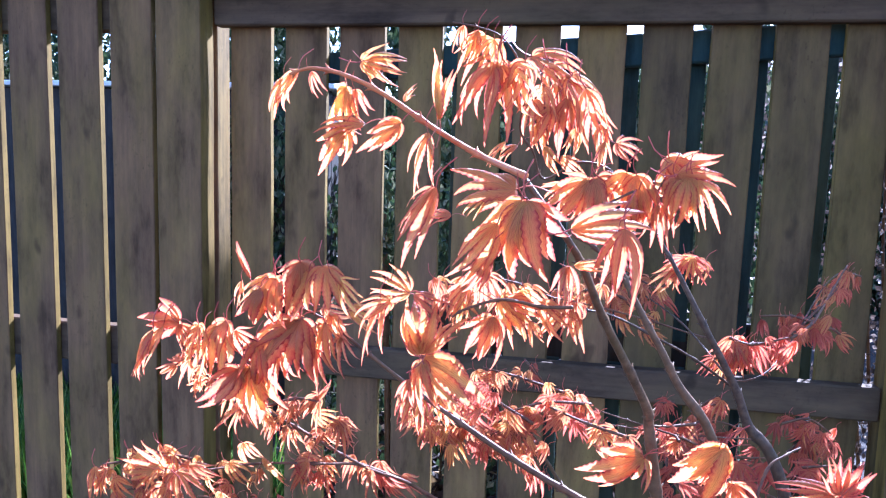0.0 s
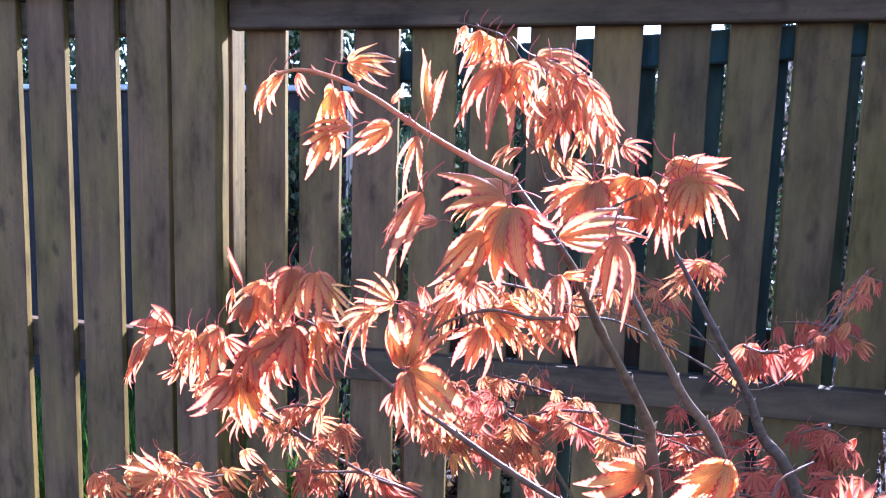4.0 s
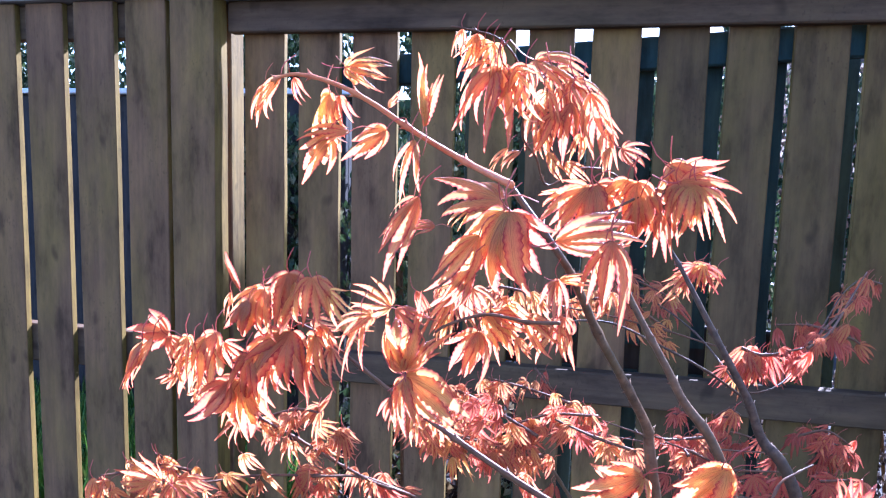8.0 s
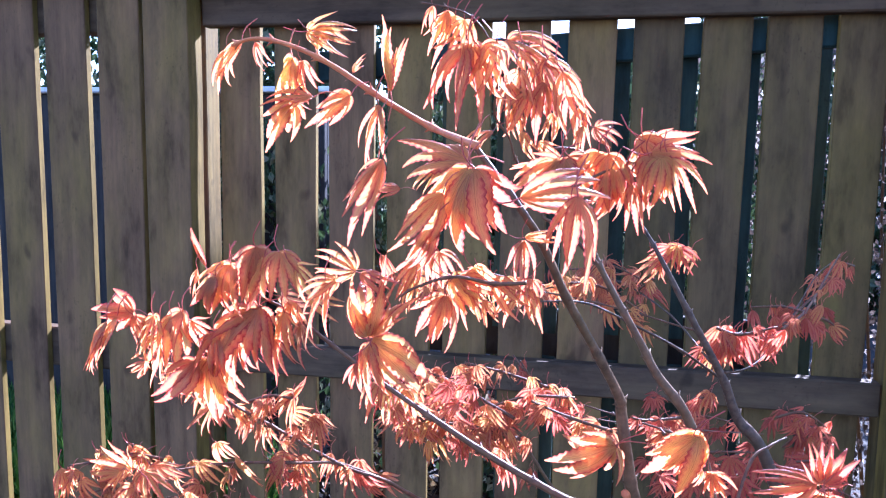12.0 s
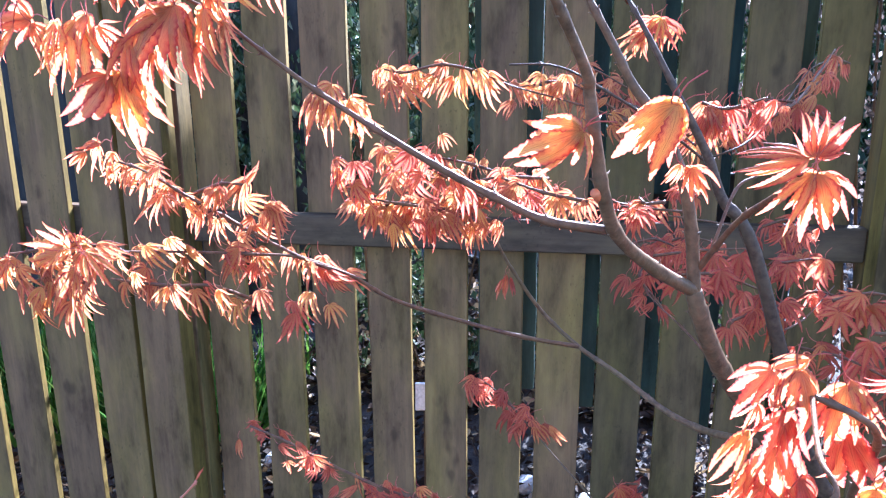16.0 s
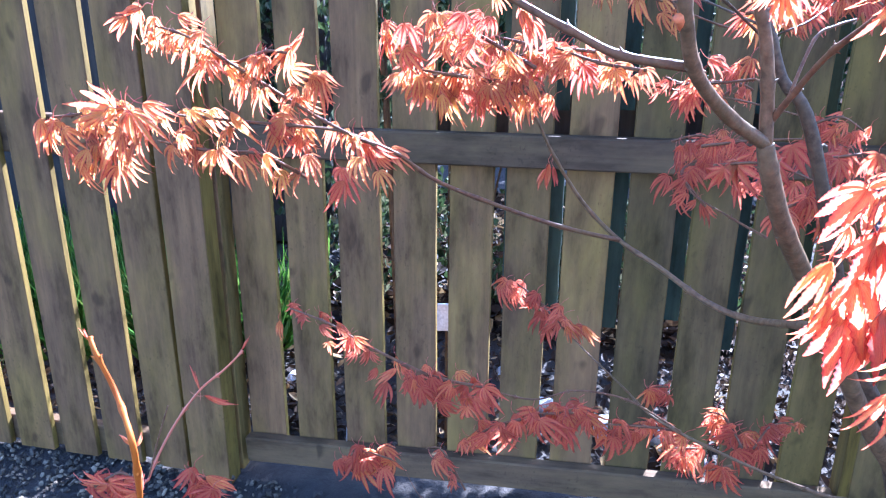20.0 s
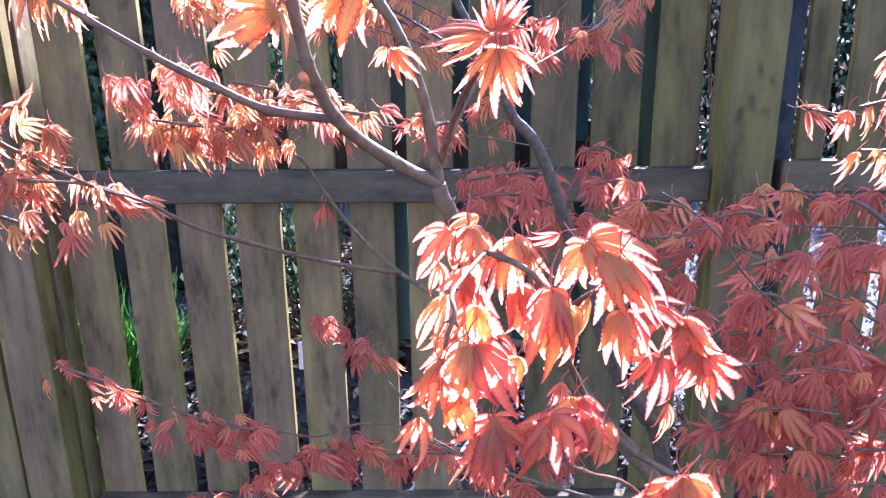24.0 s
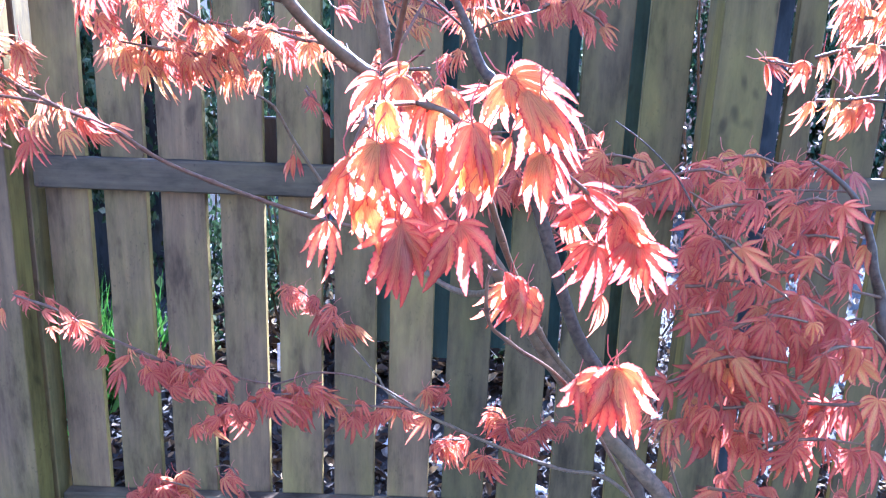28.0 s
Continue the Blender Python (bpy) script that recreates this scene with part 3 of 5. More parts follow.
PROFILE = [0.0 if k in (0, 22) else (0.113 * math.sin(math.pi * (k / 22) ** 0.72) ** 0.9 * (1 - 0.35 * k / 22) + 0.008) * (1.13 if k % 2 else 0.90) for k in range(23)]


def leaf_mesh(r, spread, broad, droop, lobes=7, claw=0.5):
    """A palmate maple leaf one unit long: stalk end at the origin, middle lobe along +y, face along +z; the lobes arch over and their tips sag together."""
    bm = bmesh.new()
    uv = bm.loops.layers.uv.new("UVMap")
    hub = bm.verts.new((0, 0, 0))
    for deg, length in LOBES[:lobes]:
        a = radians(deg * spread + r.uniform(-6, 6))
        ln = length * r.uniform(0.84, 1.12)
        sag, pull, fold = droop * r.uniform(0.6, 1.4), min(1.0, claw * r.uniform(0.65, 1.25)), r.uniform(0.25, 0.9)
        twist, hook = r.uniform(-0.5, 0.5), r.uniform(-1.0, 1.0)
        rows, c, lift = [], Vector((0, 0, 0)), 0.35 * droop
        for k, (s, w) in enumerate(zip(STATIONS, PROFILE)):
            # Heading: out along the lobe first, then drawn towards the leaf's axis, while the pitch goes from up to down
            e = min(s / 0.65, 1.0)
            aa = a * (1 - pull * e * e * (3 - 2 * e)) + hook * max(0.0, s - 0.5)
            pit = lift - sag * s * 1.15
            step = 0.0 if k == 0 else (s - STATIONS[k - 1]) * ln
            c = c + Vector((math.sin(aa) * math.cos(pit), math.cos(aa) * math.cos(pit), math.sin(pit))) * step
            nrm = Vector((math.cos(aa), -math.sin(aa), math.sin(twist * s))).normalized()
            ww = w * ln * broad
            up = Vector((0, 0, ww * fold))
            rows.append((c.copy(), c - nrm * ww - up, c + nrm * ww - up, s))
        prev = None
        for k, (p0, p, q, s) in enumerate(rows):
            if k == 0:
                cur = (hub, hub, hub, 0.0)
            elif k == len(rows) - 1:
                t = bm.verts.new(p0)
                cur = (t, t, t, 1.0)
            else:
                cur = (bm.verts.new(p0), bm.verts.new(p), bm.verts.new(q), s)
            if prev:
                for j in (1, 2):
                    quad = [(prev[0], 0, prev[3]), (prev[j], 1, prev[3]), (cur[j], 1, cur[3]), (cur[0], 0, cur[3])]
                    if j == 2:
                        quad.reverse()
                    seen, keep = set(), []
                    for v in quad:
                        if v[0] not in seen:
                            seen.add(v[0])
                            keep.append(v)
                    f = bm.faces.new([v[0] for v in keep])
                    for loop, v in zip(f.loops, keep):
                        loop[uv].uv = (v[1], v[2])
            prev = cur
    # The stalk, arching back towards the twig
    sb = bmesh.new()
    ring = None
    for k in range(5):
        s = k / 4
        c, w = Vector((0.05 * math.sin(s * 4), -0.42 * s, 0.05 * math.sin(s * 3) + 0.10 * s * s)), 0.011
        nxt = [sb.verts.new(c + Vector((w * math.cos(g), 0, w * math.sin(g)))) for g in (0.5, 2.6, 4.7)]
        if ring:
            for i in range(3):
                sb.faces.new((ring[i], ring[(i + 1) % 3], nxt[(i + 1) % 3], nxt[i]))
        ring = nxt
    trio = []
    for name, b_, mat in (("leaf", bm, MAT_LEAF["gold"]), ("leaf_stalk", sb, MAT_STALK)):
        me = bpy.data.meshes.new(name)
        b_.to_mesh(me)
        b_.free()
        me.polygons.foreach_set("use_smooth", [True] * len(me.polygons))
        me.materials.append(mat)
        trio.append(me)
    red = trio[0].copy()
    red.materials[0] = MAT_LEAF["red"]
    return {"gold": trio[0], "red": red, "stalk": trio[1]}


lr = random.Random(11)
KINDS = {
    "w": [leaf_mesh(lr, lr.uniform(0.80, 1.08), 1.06, lr.uniform(0.7, 1.3), 7, 0.80) for _ in range(14)],
    "b": [leaf_mesh(lr, lr.uniform(0.85, 1.10), 0.86, lr.uniform(0.8, 1.4), 7, 0.76) for _ in range(12)],
    "m": [leaf_mesh(lr, lr.uniform(0.90, 1.25), 0.58, lr.uniform(0.7, 1.5), 7, 0.74) for _ in range(24)],
    "n": [leaf_mesh(lr, lr.uniform(0.55, 0.90), 0.58, lr.uniform(0.6, 1.4), 5, 0.78) for _ in range(16)],
    "f": [leaf_mesh(lr, lr.uniform(0.95, 1.15), 0.98, lr.uniform(0.5, 1.0), 7, 0.30) for _ in range(16)],
    "s": [leaf_mesh(lr, lr.uniform(0.25, 0.4), 0.70, 0.4, 3, 0.4) for _ in range(3)],
}

def tube(bm, pts, r0, r1, sides=8, knots=None):
    """A tapered round stem through the points, with swollen nodes."""
    ps = [Vector(p) for p in pts]
    # Catmull-Rom through the points
    line, steps = [], 6 if len(ps) > 2 else 4
    for i in range(len(ps) - 1):
        a, b_, c, d = ps[max(i - 1, 0)], ps[i], ps[i + 1], ps[min(i + 2, len(ps) - 1)]
        for k in range(steps):
            t = k / steps
            line.append(0.5 * (2 * b_ + (c - a) * t + (2 * a - 5 * b_ + 4 * c - d) * t * t + (3 * b_ - a - 3 * c + d) * t ** 3))
    line.append(ps[-1])
    ring = None
    for i, p in enumerate(line):
        s = i / (len(line) - 1)
        way = (line[min(i + 1, len(line) - 1)] - line[max(i - 1, 0)]).normalized()
        u = way.cross(Vector((0.31, 0.2, 0.93))).normalized()
        v = way.cross(u)
        r = r0 + (r1 - r0) * s
        if knots and i % knots == knots - 1:
            r *= 1 + 0.4 * min(1.0, 0.0012 / r)
        elif knots:
            r *= 1 + 0.06 * noise.noise(p * 60)
        nxt = [bm.verts.new(p + (u * math.cos(g) + v * math.sin(g)) * r) for g in [2 * math.pi * k / sides for k in range(sides)]]
        if ring:
            for k in range(sides):
                bm.faces.new((ring[k], ring[(k + 1) % sides], nxt[(k + 1) % sides], nxt[k]))
        else:
            bm.faces.new(nxt[::-1])
        ring = nxt
    bm.faces.new(ring)
    return line


class Tree:
    """One maple: an Empty with trunk, branches, leaves, and the leaves past the cap joined."""

    def __init__(self, at, label, cap, young=1.19):
        self.top = tagged(base("maple_tree", at), label, "tree")
        self.at, self.cap, self.count, self.extra, self.young = Vector(at), cap, 0, [], young  # leaves above young are golden
        self.rng = random.Random(int(abs(at[0]) * 1000) + 5)

    def branch(self, *pts, r=(0.006, 0.003), mat=None, name="branch", knots=7, sides=8):
        bm = bmesh.new()
        line = tube(bm, [Vector(p) - self.at for p in pts], r[0], r[1], sides, knots)
        if r[0] > 0.0010:
            self.buds(bm, line, r)
        part(name, bm, mat or MAT_BARK, self.top, smooth=True)
        return [p + self.at for p in line]

    def buds(self, bm, line, r):
        """Small pointed buds in pairs at the nodes of a stem."""
        g = self.rng
        for i in range(6, len(line) - 1, 7):
            s = i / (len(line) - 1)
            rad = r[0] + (r[1] - r[0]) * s
            way = (line[i + 1] - line[i - 1]).normalized()
            side = way.cross(Vector((g.uniform(-1, 1), -1, g.uniform(-0.5, 0.5)))).normalized()
            for sign in (1, -1):
                o = line[i] + side * sign * rad * 0.8
                w = 0.0009 + 0.12 * rad
                tip = o + (side * sign + way * 0.9).normalized() * w * 3.2
                u, v = way.cross(side), side
                q = [bm.verts.new(o + (u * a_ + way * b_) * w) for a_, b_ in ((1, 0), (0, 1.2), (-1, 0), (0, -1.2))]
                t_ = bm.verts.new(tip)
                for k in range(4):
                    bm.faces.new((q[k], q[(k + 1) % 4], t_))

    def leaf(self, x, y, z, size, ang, kind="m", lean=None):
        """A leaf whose blade starts at (x, y, z); ang: its way seen from the garden side, 0 to the right, 90 down."""
        r = self.rng
        a = radians(ang)
        axis = Vector((math.cos(a), r.uniform(-0.35, 0.25) if lean is None else lean, -math.sin(a))).normalized()
        face = Vector((r.uniform(-0.75, 0.75), -1.0, r.uniform(-0.3, 1.0)))
        face = (face - axis * face.dot(axis)).normalized()
        m = Matrix((axis.cross(face), axis, face)).transposed().to_4x4()
        m = Matrix.Translation(Vector((x, y, z))) @ m @ Matrix.Diagonal((size, size, size, 1))
        me = r.choice(KINDS[kind])
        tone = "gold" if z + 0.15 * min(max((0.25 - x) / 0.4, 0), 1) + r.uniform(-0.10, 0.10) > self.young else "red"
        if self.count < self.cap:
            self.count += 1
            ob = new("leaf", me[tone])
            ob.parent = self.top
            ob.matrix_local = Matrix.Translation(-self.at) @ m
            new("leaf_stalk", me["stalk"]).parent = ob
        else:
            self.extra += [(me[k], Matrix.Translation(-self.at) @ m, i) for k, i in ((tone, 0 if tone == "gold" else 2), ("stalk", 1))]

    def spray(self, *pts, n=10, size=0.03, kind="m", wide=0.012, r=0.0013, twig=True, down=90, fan=50):
        """A thin twig with paired leaves hanging along it."""
        g = self.rng
        if twig:
            line = self.branch(*pts, r=(r * 1.3, r * 0.7), mat=MAT_TWIG, name="twig", sides=5)
        else:
            bm = bmesh.new()
            line = tube(bm, pts, 0.001, 0.001, 3)
            bm.free()
        for i in range(n):
            s = (i + g.uniform(0.1, 0.9)) / n * (len(line) - 1)
            k = min(int(s), len(line) - 2)
            p = line[k].lerp(line[k + 1], s - k) + Vector((g.uniform(-wide, wide), g.uniform(-wide, wide), g.uniform(-wide, wide * 0.6)))
            self.leaf(p.x, p.y, p.z, size * g.uniform(0.65, 1.15), down + g.uniform(-fan, fan), g.choice(kind))

    def finish(self):
        if not self.extra:
            return
        verts, faces, uvs, mats, at = [], [], [], [], 0
        cache = {}
        for me, m, slot in self.extra:
            if me not in cache:
                co = np.empty(len(me.vertices) * 3)
                me.vertices.foreach_get("co", co)
                uu = np.zeros(len(me.loops) * 2)
                blade_ = len(me.uv_layers) > 0
                if blade_:
                    me.uv_layers[0].data.foreach_get("uv", uu)
                cache[me] = (co.reshape(-1, 3), [tuple(p.vertices) for p in me.polygons], uu)
            co, fs, uu = cache[me]
            mm = np.array(m)
            verts.append(co @ mm[:3, :3].T + mm[:3, 3])
            faces += [tuple(i + at for i in f) for f in fs]
            uvs.append(uu)
            mats += [slot] * len(fs)
            at += len(co)
        me = bpy.data.meshes.new("foliage")
        me.from_pydata(np.concatenate(verts).tolist(), [], faces)
        me.uv_layers.new(name="UVMap").data.foreach_set("uv", np.concatenate(uvs))
        me.polygons.foreach_set("material_index", mats)
        me.polygons.foreach_set("use_smooth", [True] * len(faces))
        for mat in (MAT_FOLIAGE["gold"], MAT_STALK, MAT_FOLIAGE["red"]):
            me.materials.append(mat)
        ob = new("foliage", me)
        ob.parent = self.top
        tagged(ob, kind="stuff")

# The near maple, planted before the fence.
maple = Tree((0.620, -0.980, 0.0), "coral-red laceleaf maple with arching grey-brown branches before the fence", 300)
maple.branch((0.620, -0.980, -0.020), (0.637, -0.948, 0.400), (0.585, -0.977, 0.739), (0.483, -0.976, 0.876), (0.425, -1.030, 0.963), (0.385, -1.065, 1.035), (0.351, -1.099, 1.089), (0.324, -1.134, 1.133), (0.308, -1.153, 1.170), (0.304, -1.156, 1.183), r=(0.0091, 0.0048), name="trunk")
maple.branch((0.304, -1.156, 1.183), (0.300, -1.159, 1.216), (0.293, -1.164, 1.246), (0.280, -1.166, 1.276), (0.263, -1.168, 1.298), (0.251, -1.170, 1.320), (0.238, -1.170, 1.342), (0.225, -1.168, 1.366), (0.216, -1.170, 1.388), (0.208, -1.168, 1.407), r=(0.0040, 0.0010))
maple.branch((0.304, -1.156, 1.183), (0.280, -1.176, 1.200), (0.258, -1.205, 1.224), (0.249, -1.225, 1.249), (0.245, -1.230, 1.270), (0.241, -1.232, 1.294), (0.239, -1.238, 1.305), (0.226, -1.257, 1.333), (0.213, -1.277, 1.360), (0.203, -1.298, 1.386), (0.195, -1.310, 1.401), (0.175, -1.306, 1.426), r=(0.0042, 0.0013))
maple.branch((0.177, -1.318, 1.427), (0.149, -1.277, 1.436), (0.127, -1.287, 1.449), (0.107, -1.292, 1.462), (0.090, -1.298, 1.470), (0.074, -1.300, 1.473), (0.063, -1.301, 1.470), r=(0.0016, 0.0007), mat=MAT_PINK)
maple.branch((0.254, -1.206, 1.227), (0.222, -1.210, 1.232), (0.200, -1.213, 1.242), (0.174, -1.214, 1.255), (0.149, -1.214, 1.269), (0.121, -1.215, 1.286), (0.098, -1.216, 1.301), (0.076, -1.220, 1.318), (0.053, -1.225, 1.336), (0.028, -1.233, 1.346), (0.003, -1.240, 1.340), r=(0.0025, 0.0005), mat=MAT_TWIG)
maple.branch((0.383, -1.065, 1.039), (0.380, -1.011, 1.017), (0.353, -0.947, 0.992), (0.323, -0.905, 0.989), (0.282, -0.869, 1.006), (0.241, -0.853, 1.027), (0.202, -0.859, 1.066), (0.170, -0.876, 1.118), (0.153, -0.891, 1.154), (0.131, -0.899, 1.168), r=(0.0038, 0.0011), mat=MAT_BARK)
maple.branch((0.241, -0.853, 1.027), (0.185, -0.888, 1.047), (0.119, -0.938, 1.081), (0.077, -0.978, 1.109), (0.050, -1.004, 1.136), (0.021, -1.018, 1.150), (-0.013, -1.027, 1.169), r=(0.0025, 0.0012), mat=MAT_TWIG)
maple.spray((-0.013, -1.027, 1.169), (-0.044, -1.039, 1.191), (-0.069, -1.054, 1.211), (-0.098, -1.058, 1.229), (-0.135, -1.051, 1.238), n=22, size=0.028, kind="mmn", wide=0.012)
maple.spray((0.050, -1.004, 1.136), (0.012, -1.019, 1.154), (-0.016, -1.043, 1.162), (-0.062, -1.072, 1.169), (-0.087, -1.119, 1.180), n=22, size=0.031, kind="mmn", wide=0.012)
maple.spray((-0.012, -1.048, 1.122), (-0.031, -1.089, 1.148), (-0.059, -1.103, 1.151), (-0.089, -1.128, 1.162), n=9, size=0.028, kind="m", wide=0.004)
maple.branch((0.305, -1.154, 1.194), (0.311, -1.172, 1.213), (0.318, -1.194, 1.233), (0.327, -1.221, 1.250), (0.332, -1.236, 1.262), r=(0.002, 0.0012), mat=MAT_TWIG)
maple.branch((0.311, -1.160, 1.208), (0.325, -1.137, 1.238), (0.338, -1.126, 1.245), (0.350, -1.116, 1.248), r=(0.001, 0.0006), mat=MAT_TWIG)
maple.branch((0.339, -1.036, 1.094), (0.335, -0.909, 1.073), (0.318, -0.778, 1.060), (0.308, -0.737, 1.068), r=(0.0011, 0.0006), mat=MAT_TWIG)
maple.spray((0.331, -0.777, 1.048), (0.307, -0.738, 1.075), (0.332, -0.717, 1.091), (0.360, -0.718, 1.120), n=22, size=0.034, kind="mn", wide=0.015)
maple.branch((0.314, -1.049, 1.208), (0.292, -0.985, 1.198), (0.254, -0.943, 1.193), (0.216, -0.924, 1.196), r=(0.0011, 0.0006), mat=MAT_TWIG)
maple.spray((0.244, -1.029, 1.210), (0.211, -1.018, 1.214), (0.177, -1.013, 1.224), n=11, size=0.026, kind="m", wide=0.007)
maple.spray((0.169, -1.013, 1.190), (0.143, -1.018, 1.198), (0.108, -1.023, 1.202), (0.072, -1.026, 1.207), n=30, size=0.027, kind="mmn", wide=0.012)
maple.spray((0.164, -1.017, 1.209), (0.134, -1.019, 1.225), (0.103, -1.022, 1.241), (0.086, -1.023, 1.244), n=22, size=0.027, kind="mmn", wide=0.011)
maple.spray((0.284, -1.023, 1.209), (0.281, -1.017, 1.212), n=3, size=0.024, kind="m", wide=0.003)
maple.leaf(-0.139, -1.052, 1.250, 0.038, 175, "n")
maple.leaf(-0.141, -1.052, 1.248, 0.033, 120, "m")
maple.leaf(-0.130, -1.051, 1.243, 0.031, 95, "m")
maple.leaf(-0.153, -1.053, 1.243, 0.031, 140, "n")
maple.leaf(-0.104, -1.048, 1.232, 0.038, 100, "m")
maple.leaf(-0.110, -1.049, 1.245, 0.027, 20, "n")
maple.leaf(-0.095, -1.046, 1.208, 0.036, 130, "m")
maple.leaf(-0.094, -1.042, 1.172, 0.034, 70, "m")
maple.leaf(-0.033, -1.038, 1.209, 0.031, -50, "s")
maple.leaf(-0.026, -1.037, 1.205, 0.027, 20, "m")
maple.leaf(-0.008, -1.035, 1.202, 0.031, 50, "m")
maple.leaf(-0.116, -1.132, 1.184, 0.043, 185, "m")
maple.leaf(-0.120, -1.132, 1.186, 0.043, 140, "m")
maple.leaf(-0.107, -1.131, 1.184, 0.039, 110, "n")
maple.leaf(-0.125, -1.133, 1.180, 0.047, 165, "n")
maple.leaf(-0.104, -1.131, 1.182, 0.035, 60, "m")
maple.leaf(-0.102, -1.130, 1.164, 0.036, 100, "m")
maple.leaf(-0.115, -1.131, 1.168, 0.040, 120, "m")
maple.leaf(-0.095, -1.130, 1.188, 0.028, 30, "n")
maple.leaf(-0.069, -1.127, 1.167, 0.024, 95, "m")
maple.leaf(-0.043, -1.124, 1.158, 0.028, 60, "m")
maple.leaf(-0.047, -1.124, 1.157, 0.026, 120, "n")
maple.leaf(-0.011, -1.118, 1.155, 0.025, 80, "b")
maple.leaf(0.017, -1.111, 1.154, 0.026, 75, "m")
maple.leaf(0.052, -1.107, 1.153, 0.028, 95, "m")
maple.leaf(0.037, -1.100, 1.143, 0.033, 80, "m")
maple.leaf(0.038, -1.099, 1.134, 0.033, 120, "n")
maple.leaf(0.064, -1.099, 1.142, 0.024, 70, "m")
maple.branch((0.350, -0.729, 1.231), (0.330, -0.730, 1.234), (0.285, -0.754, 1.250), (0.242, -0.790, 1.266), (0.208, -0.814, 1.277), (0.167, -0.851, 1.290), (0.132, -0.874, 1.306), r=(0.0012, 0.0007), mat=MAT_TWIG)
maple.spray((0.141, -0.863, 1.302), (0.105, -0.877, 1.310), (0.071, -0.889, 1.303), (0.051, -0.891, 1.306), n=19, size=0.033, kind="mmn", wide=0.011)
maple.spray((0.284, -0.754, 1.251), (0.241, -0.780, 1.282), (0.207, -0.806, 1.293), (0.170, -0.829, 1.287), n=22, size=0.031, kind="mmn", wide=0.014)
maple.spray((0.211, -0.740, 1.294), (0.241, -0.740, 1.305), (0.285, -0.713, 1.283), n=14, size=0.029, kind="mn", wide=0.014)
maple.leaf(0.168, -0.876, 1.107, 0.027, 95, "s")
maple.leaf(0.165, -0.875, 1.102, 0.024, 112, "s")
maple.leaf(0.172, -0.875, 1.104, 0.023, 75, "s")
maple.leaf(0.111, -1.209, 1.299, 0.027, 110, "m")
maple.leaf(0.104, -1.209, 1.296, 0.030, 115, "n")
maple.leaf(0.119, -1.207, 1.291, 0.026, 60, "m")
maple.leaf(0.123, -1.207, 1.290, 0.027, 85, "m")
maple.leaf(0.108, -1.208, 1.289, 0.024, 95, "m")
maple.leaf(0.175, -1.200, 1.255, 0.023, 95, "m")
maple.leaf(0.172, -1.200, 1.252, 0.020, 60, "n")
maple.leaf(0.178, -1.199, 1.247, 0.022, 75, "n")
maple.leaf(0.238, -1.242, 1.280, 0.037, 160, "w")
maple.leaf(0.239, -1.242, 1.279, 0.032, 128, "m")
maple.leaf(0.277, -1.250, 1.292, 0.040, 125, "w")
maple.leaf(0.279, -1.250, 1.292, 0.025, 150, "m")
maple.leaf(0.275, -1.250, 1.290, 0.034, 100, "n")
maple.leaf(0.286, -1.220, 1.262, 0.027, 50, "n")
maple.leaf(0.289, -1.220, 1.261, 0.024, 65, "m")
maple.leaf(0.284, -1.220, 1.263, 0.015, 120, "n")
maple.leaf(0.271, -1.148, 1.227, 0.019, 30, "m")
maple.leaf(0.337, -1.238, 1.270, 0.025, -62, "b")
maple.leaf(0.336, -1.238, 1.269, 0.023, -95, "m")
maple.leaf(0.340, -1.238, 1.271, 0.019, -40, "n")
maple.leaf(0.334, -1.238, 1.269, 0.035, 178, "n")
maple.leaf(0.339, -1.235, 1.262, 0.036, 95, "b")
maple.leaf(0.341, -1.235, 1.262, 0.032, 72, "m")
maple.leaf(0.337, -1.235, 1.262, 0.031, 120, "n")
maple.leaf(0.332, -1.237, 1.268, 0.027, 150, "n")
maple.spray((0.328, -0.892, 1.248), (0.355, -0.870, 1.253), (0.382, -0.858, 1.248), n=12, size=0.034, kind="mn", wide=0.010)
maple.spray((0.369, -0.931, 1.088), (0.396, -0.911, 1.094), (0.422, -0.899, 1.098), n=11, size=0.035, kind="m", wide=0.009)
maple.leaf(0.066, -1.297, 1.473, 0.027, 126, "n")
maple.leaf(0.059, -1.297, 1.469, 0.024, 110, "n")
maple.leaf(0.072, -1.296, 1.472, 0.015, 70, "n")
maple.leaf(0.089, -1.294, 1.465, 0.033, 112, "w")
maple.leaf(0.093, -1.293, 1.464, 0.021, 88, "m")
maple.leaf(0.098, -1.293, 1.448, 0.028, 178, "n")
maple.leaf(0.089, -1.294, 1.446, 0.027, 120, "b")
maple.leaf(0.115, -1.291, 1.449, 0.027, 152, "w")
maple.leaf(0.100, -1.293, 1.469, 0.012, -75, "n")
maple.leaf(0.096, -1.293, 1.477, 0.025, -5, "m")
maple.leaf(0.099, -1.293, 1.477, 0.020, 25, "m")
maple.leaf(0.116, -1.291, 1.459, 0.012, -60, "n")
maple.leaf(0.133, -1.289, 1.451, 0.030, -95, "s")
maple.leaf(0.132, -1.289, 1.451, 0.027, -80, "s")
maple.leaf(0.128, -1.290, 1.445, 0.030, 102, "n")
maple.leaf(0.139, -1.320, 1.421, 0.036, 112, "n")
maple.leaf(0.137, -1.320, 1.421, 0.026, 130, "n")
maple.leaf(0.173, -1.318, 1.421, 0.035, 188, "w")
maple.leaf(0.161, -1.318, 1.418, 0.017, 150, "m")
maple.leaf(0.146, -1.319, 1.409, 0.014, 185, "n")
maple.leaf(0.181, -1.348, 1.418, 0.037, 98, "w")
maple.leaf(0.179, -1.348, 1.418, 0.029, 120, "w")
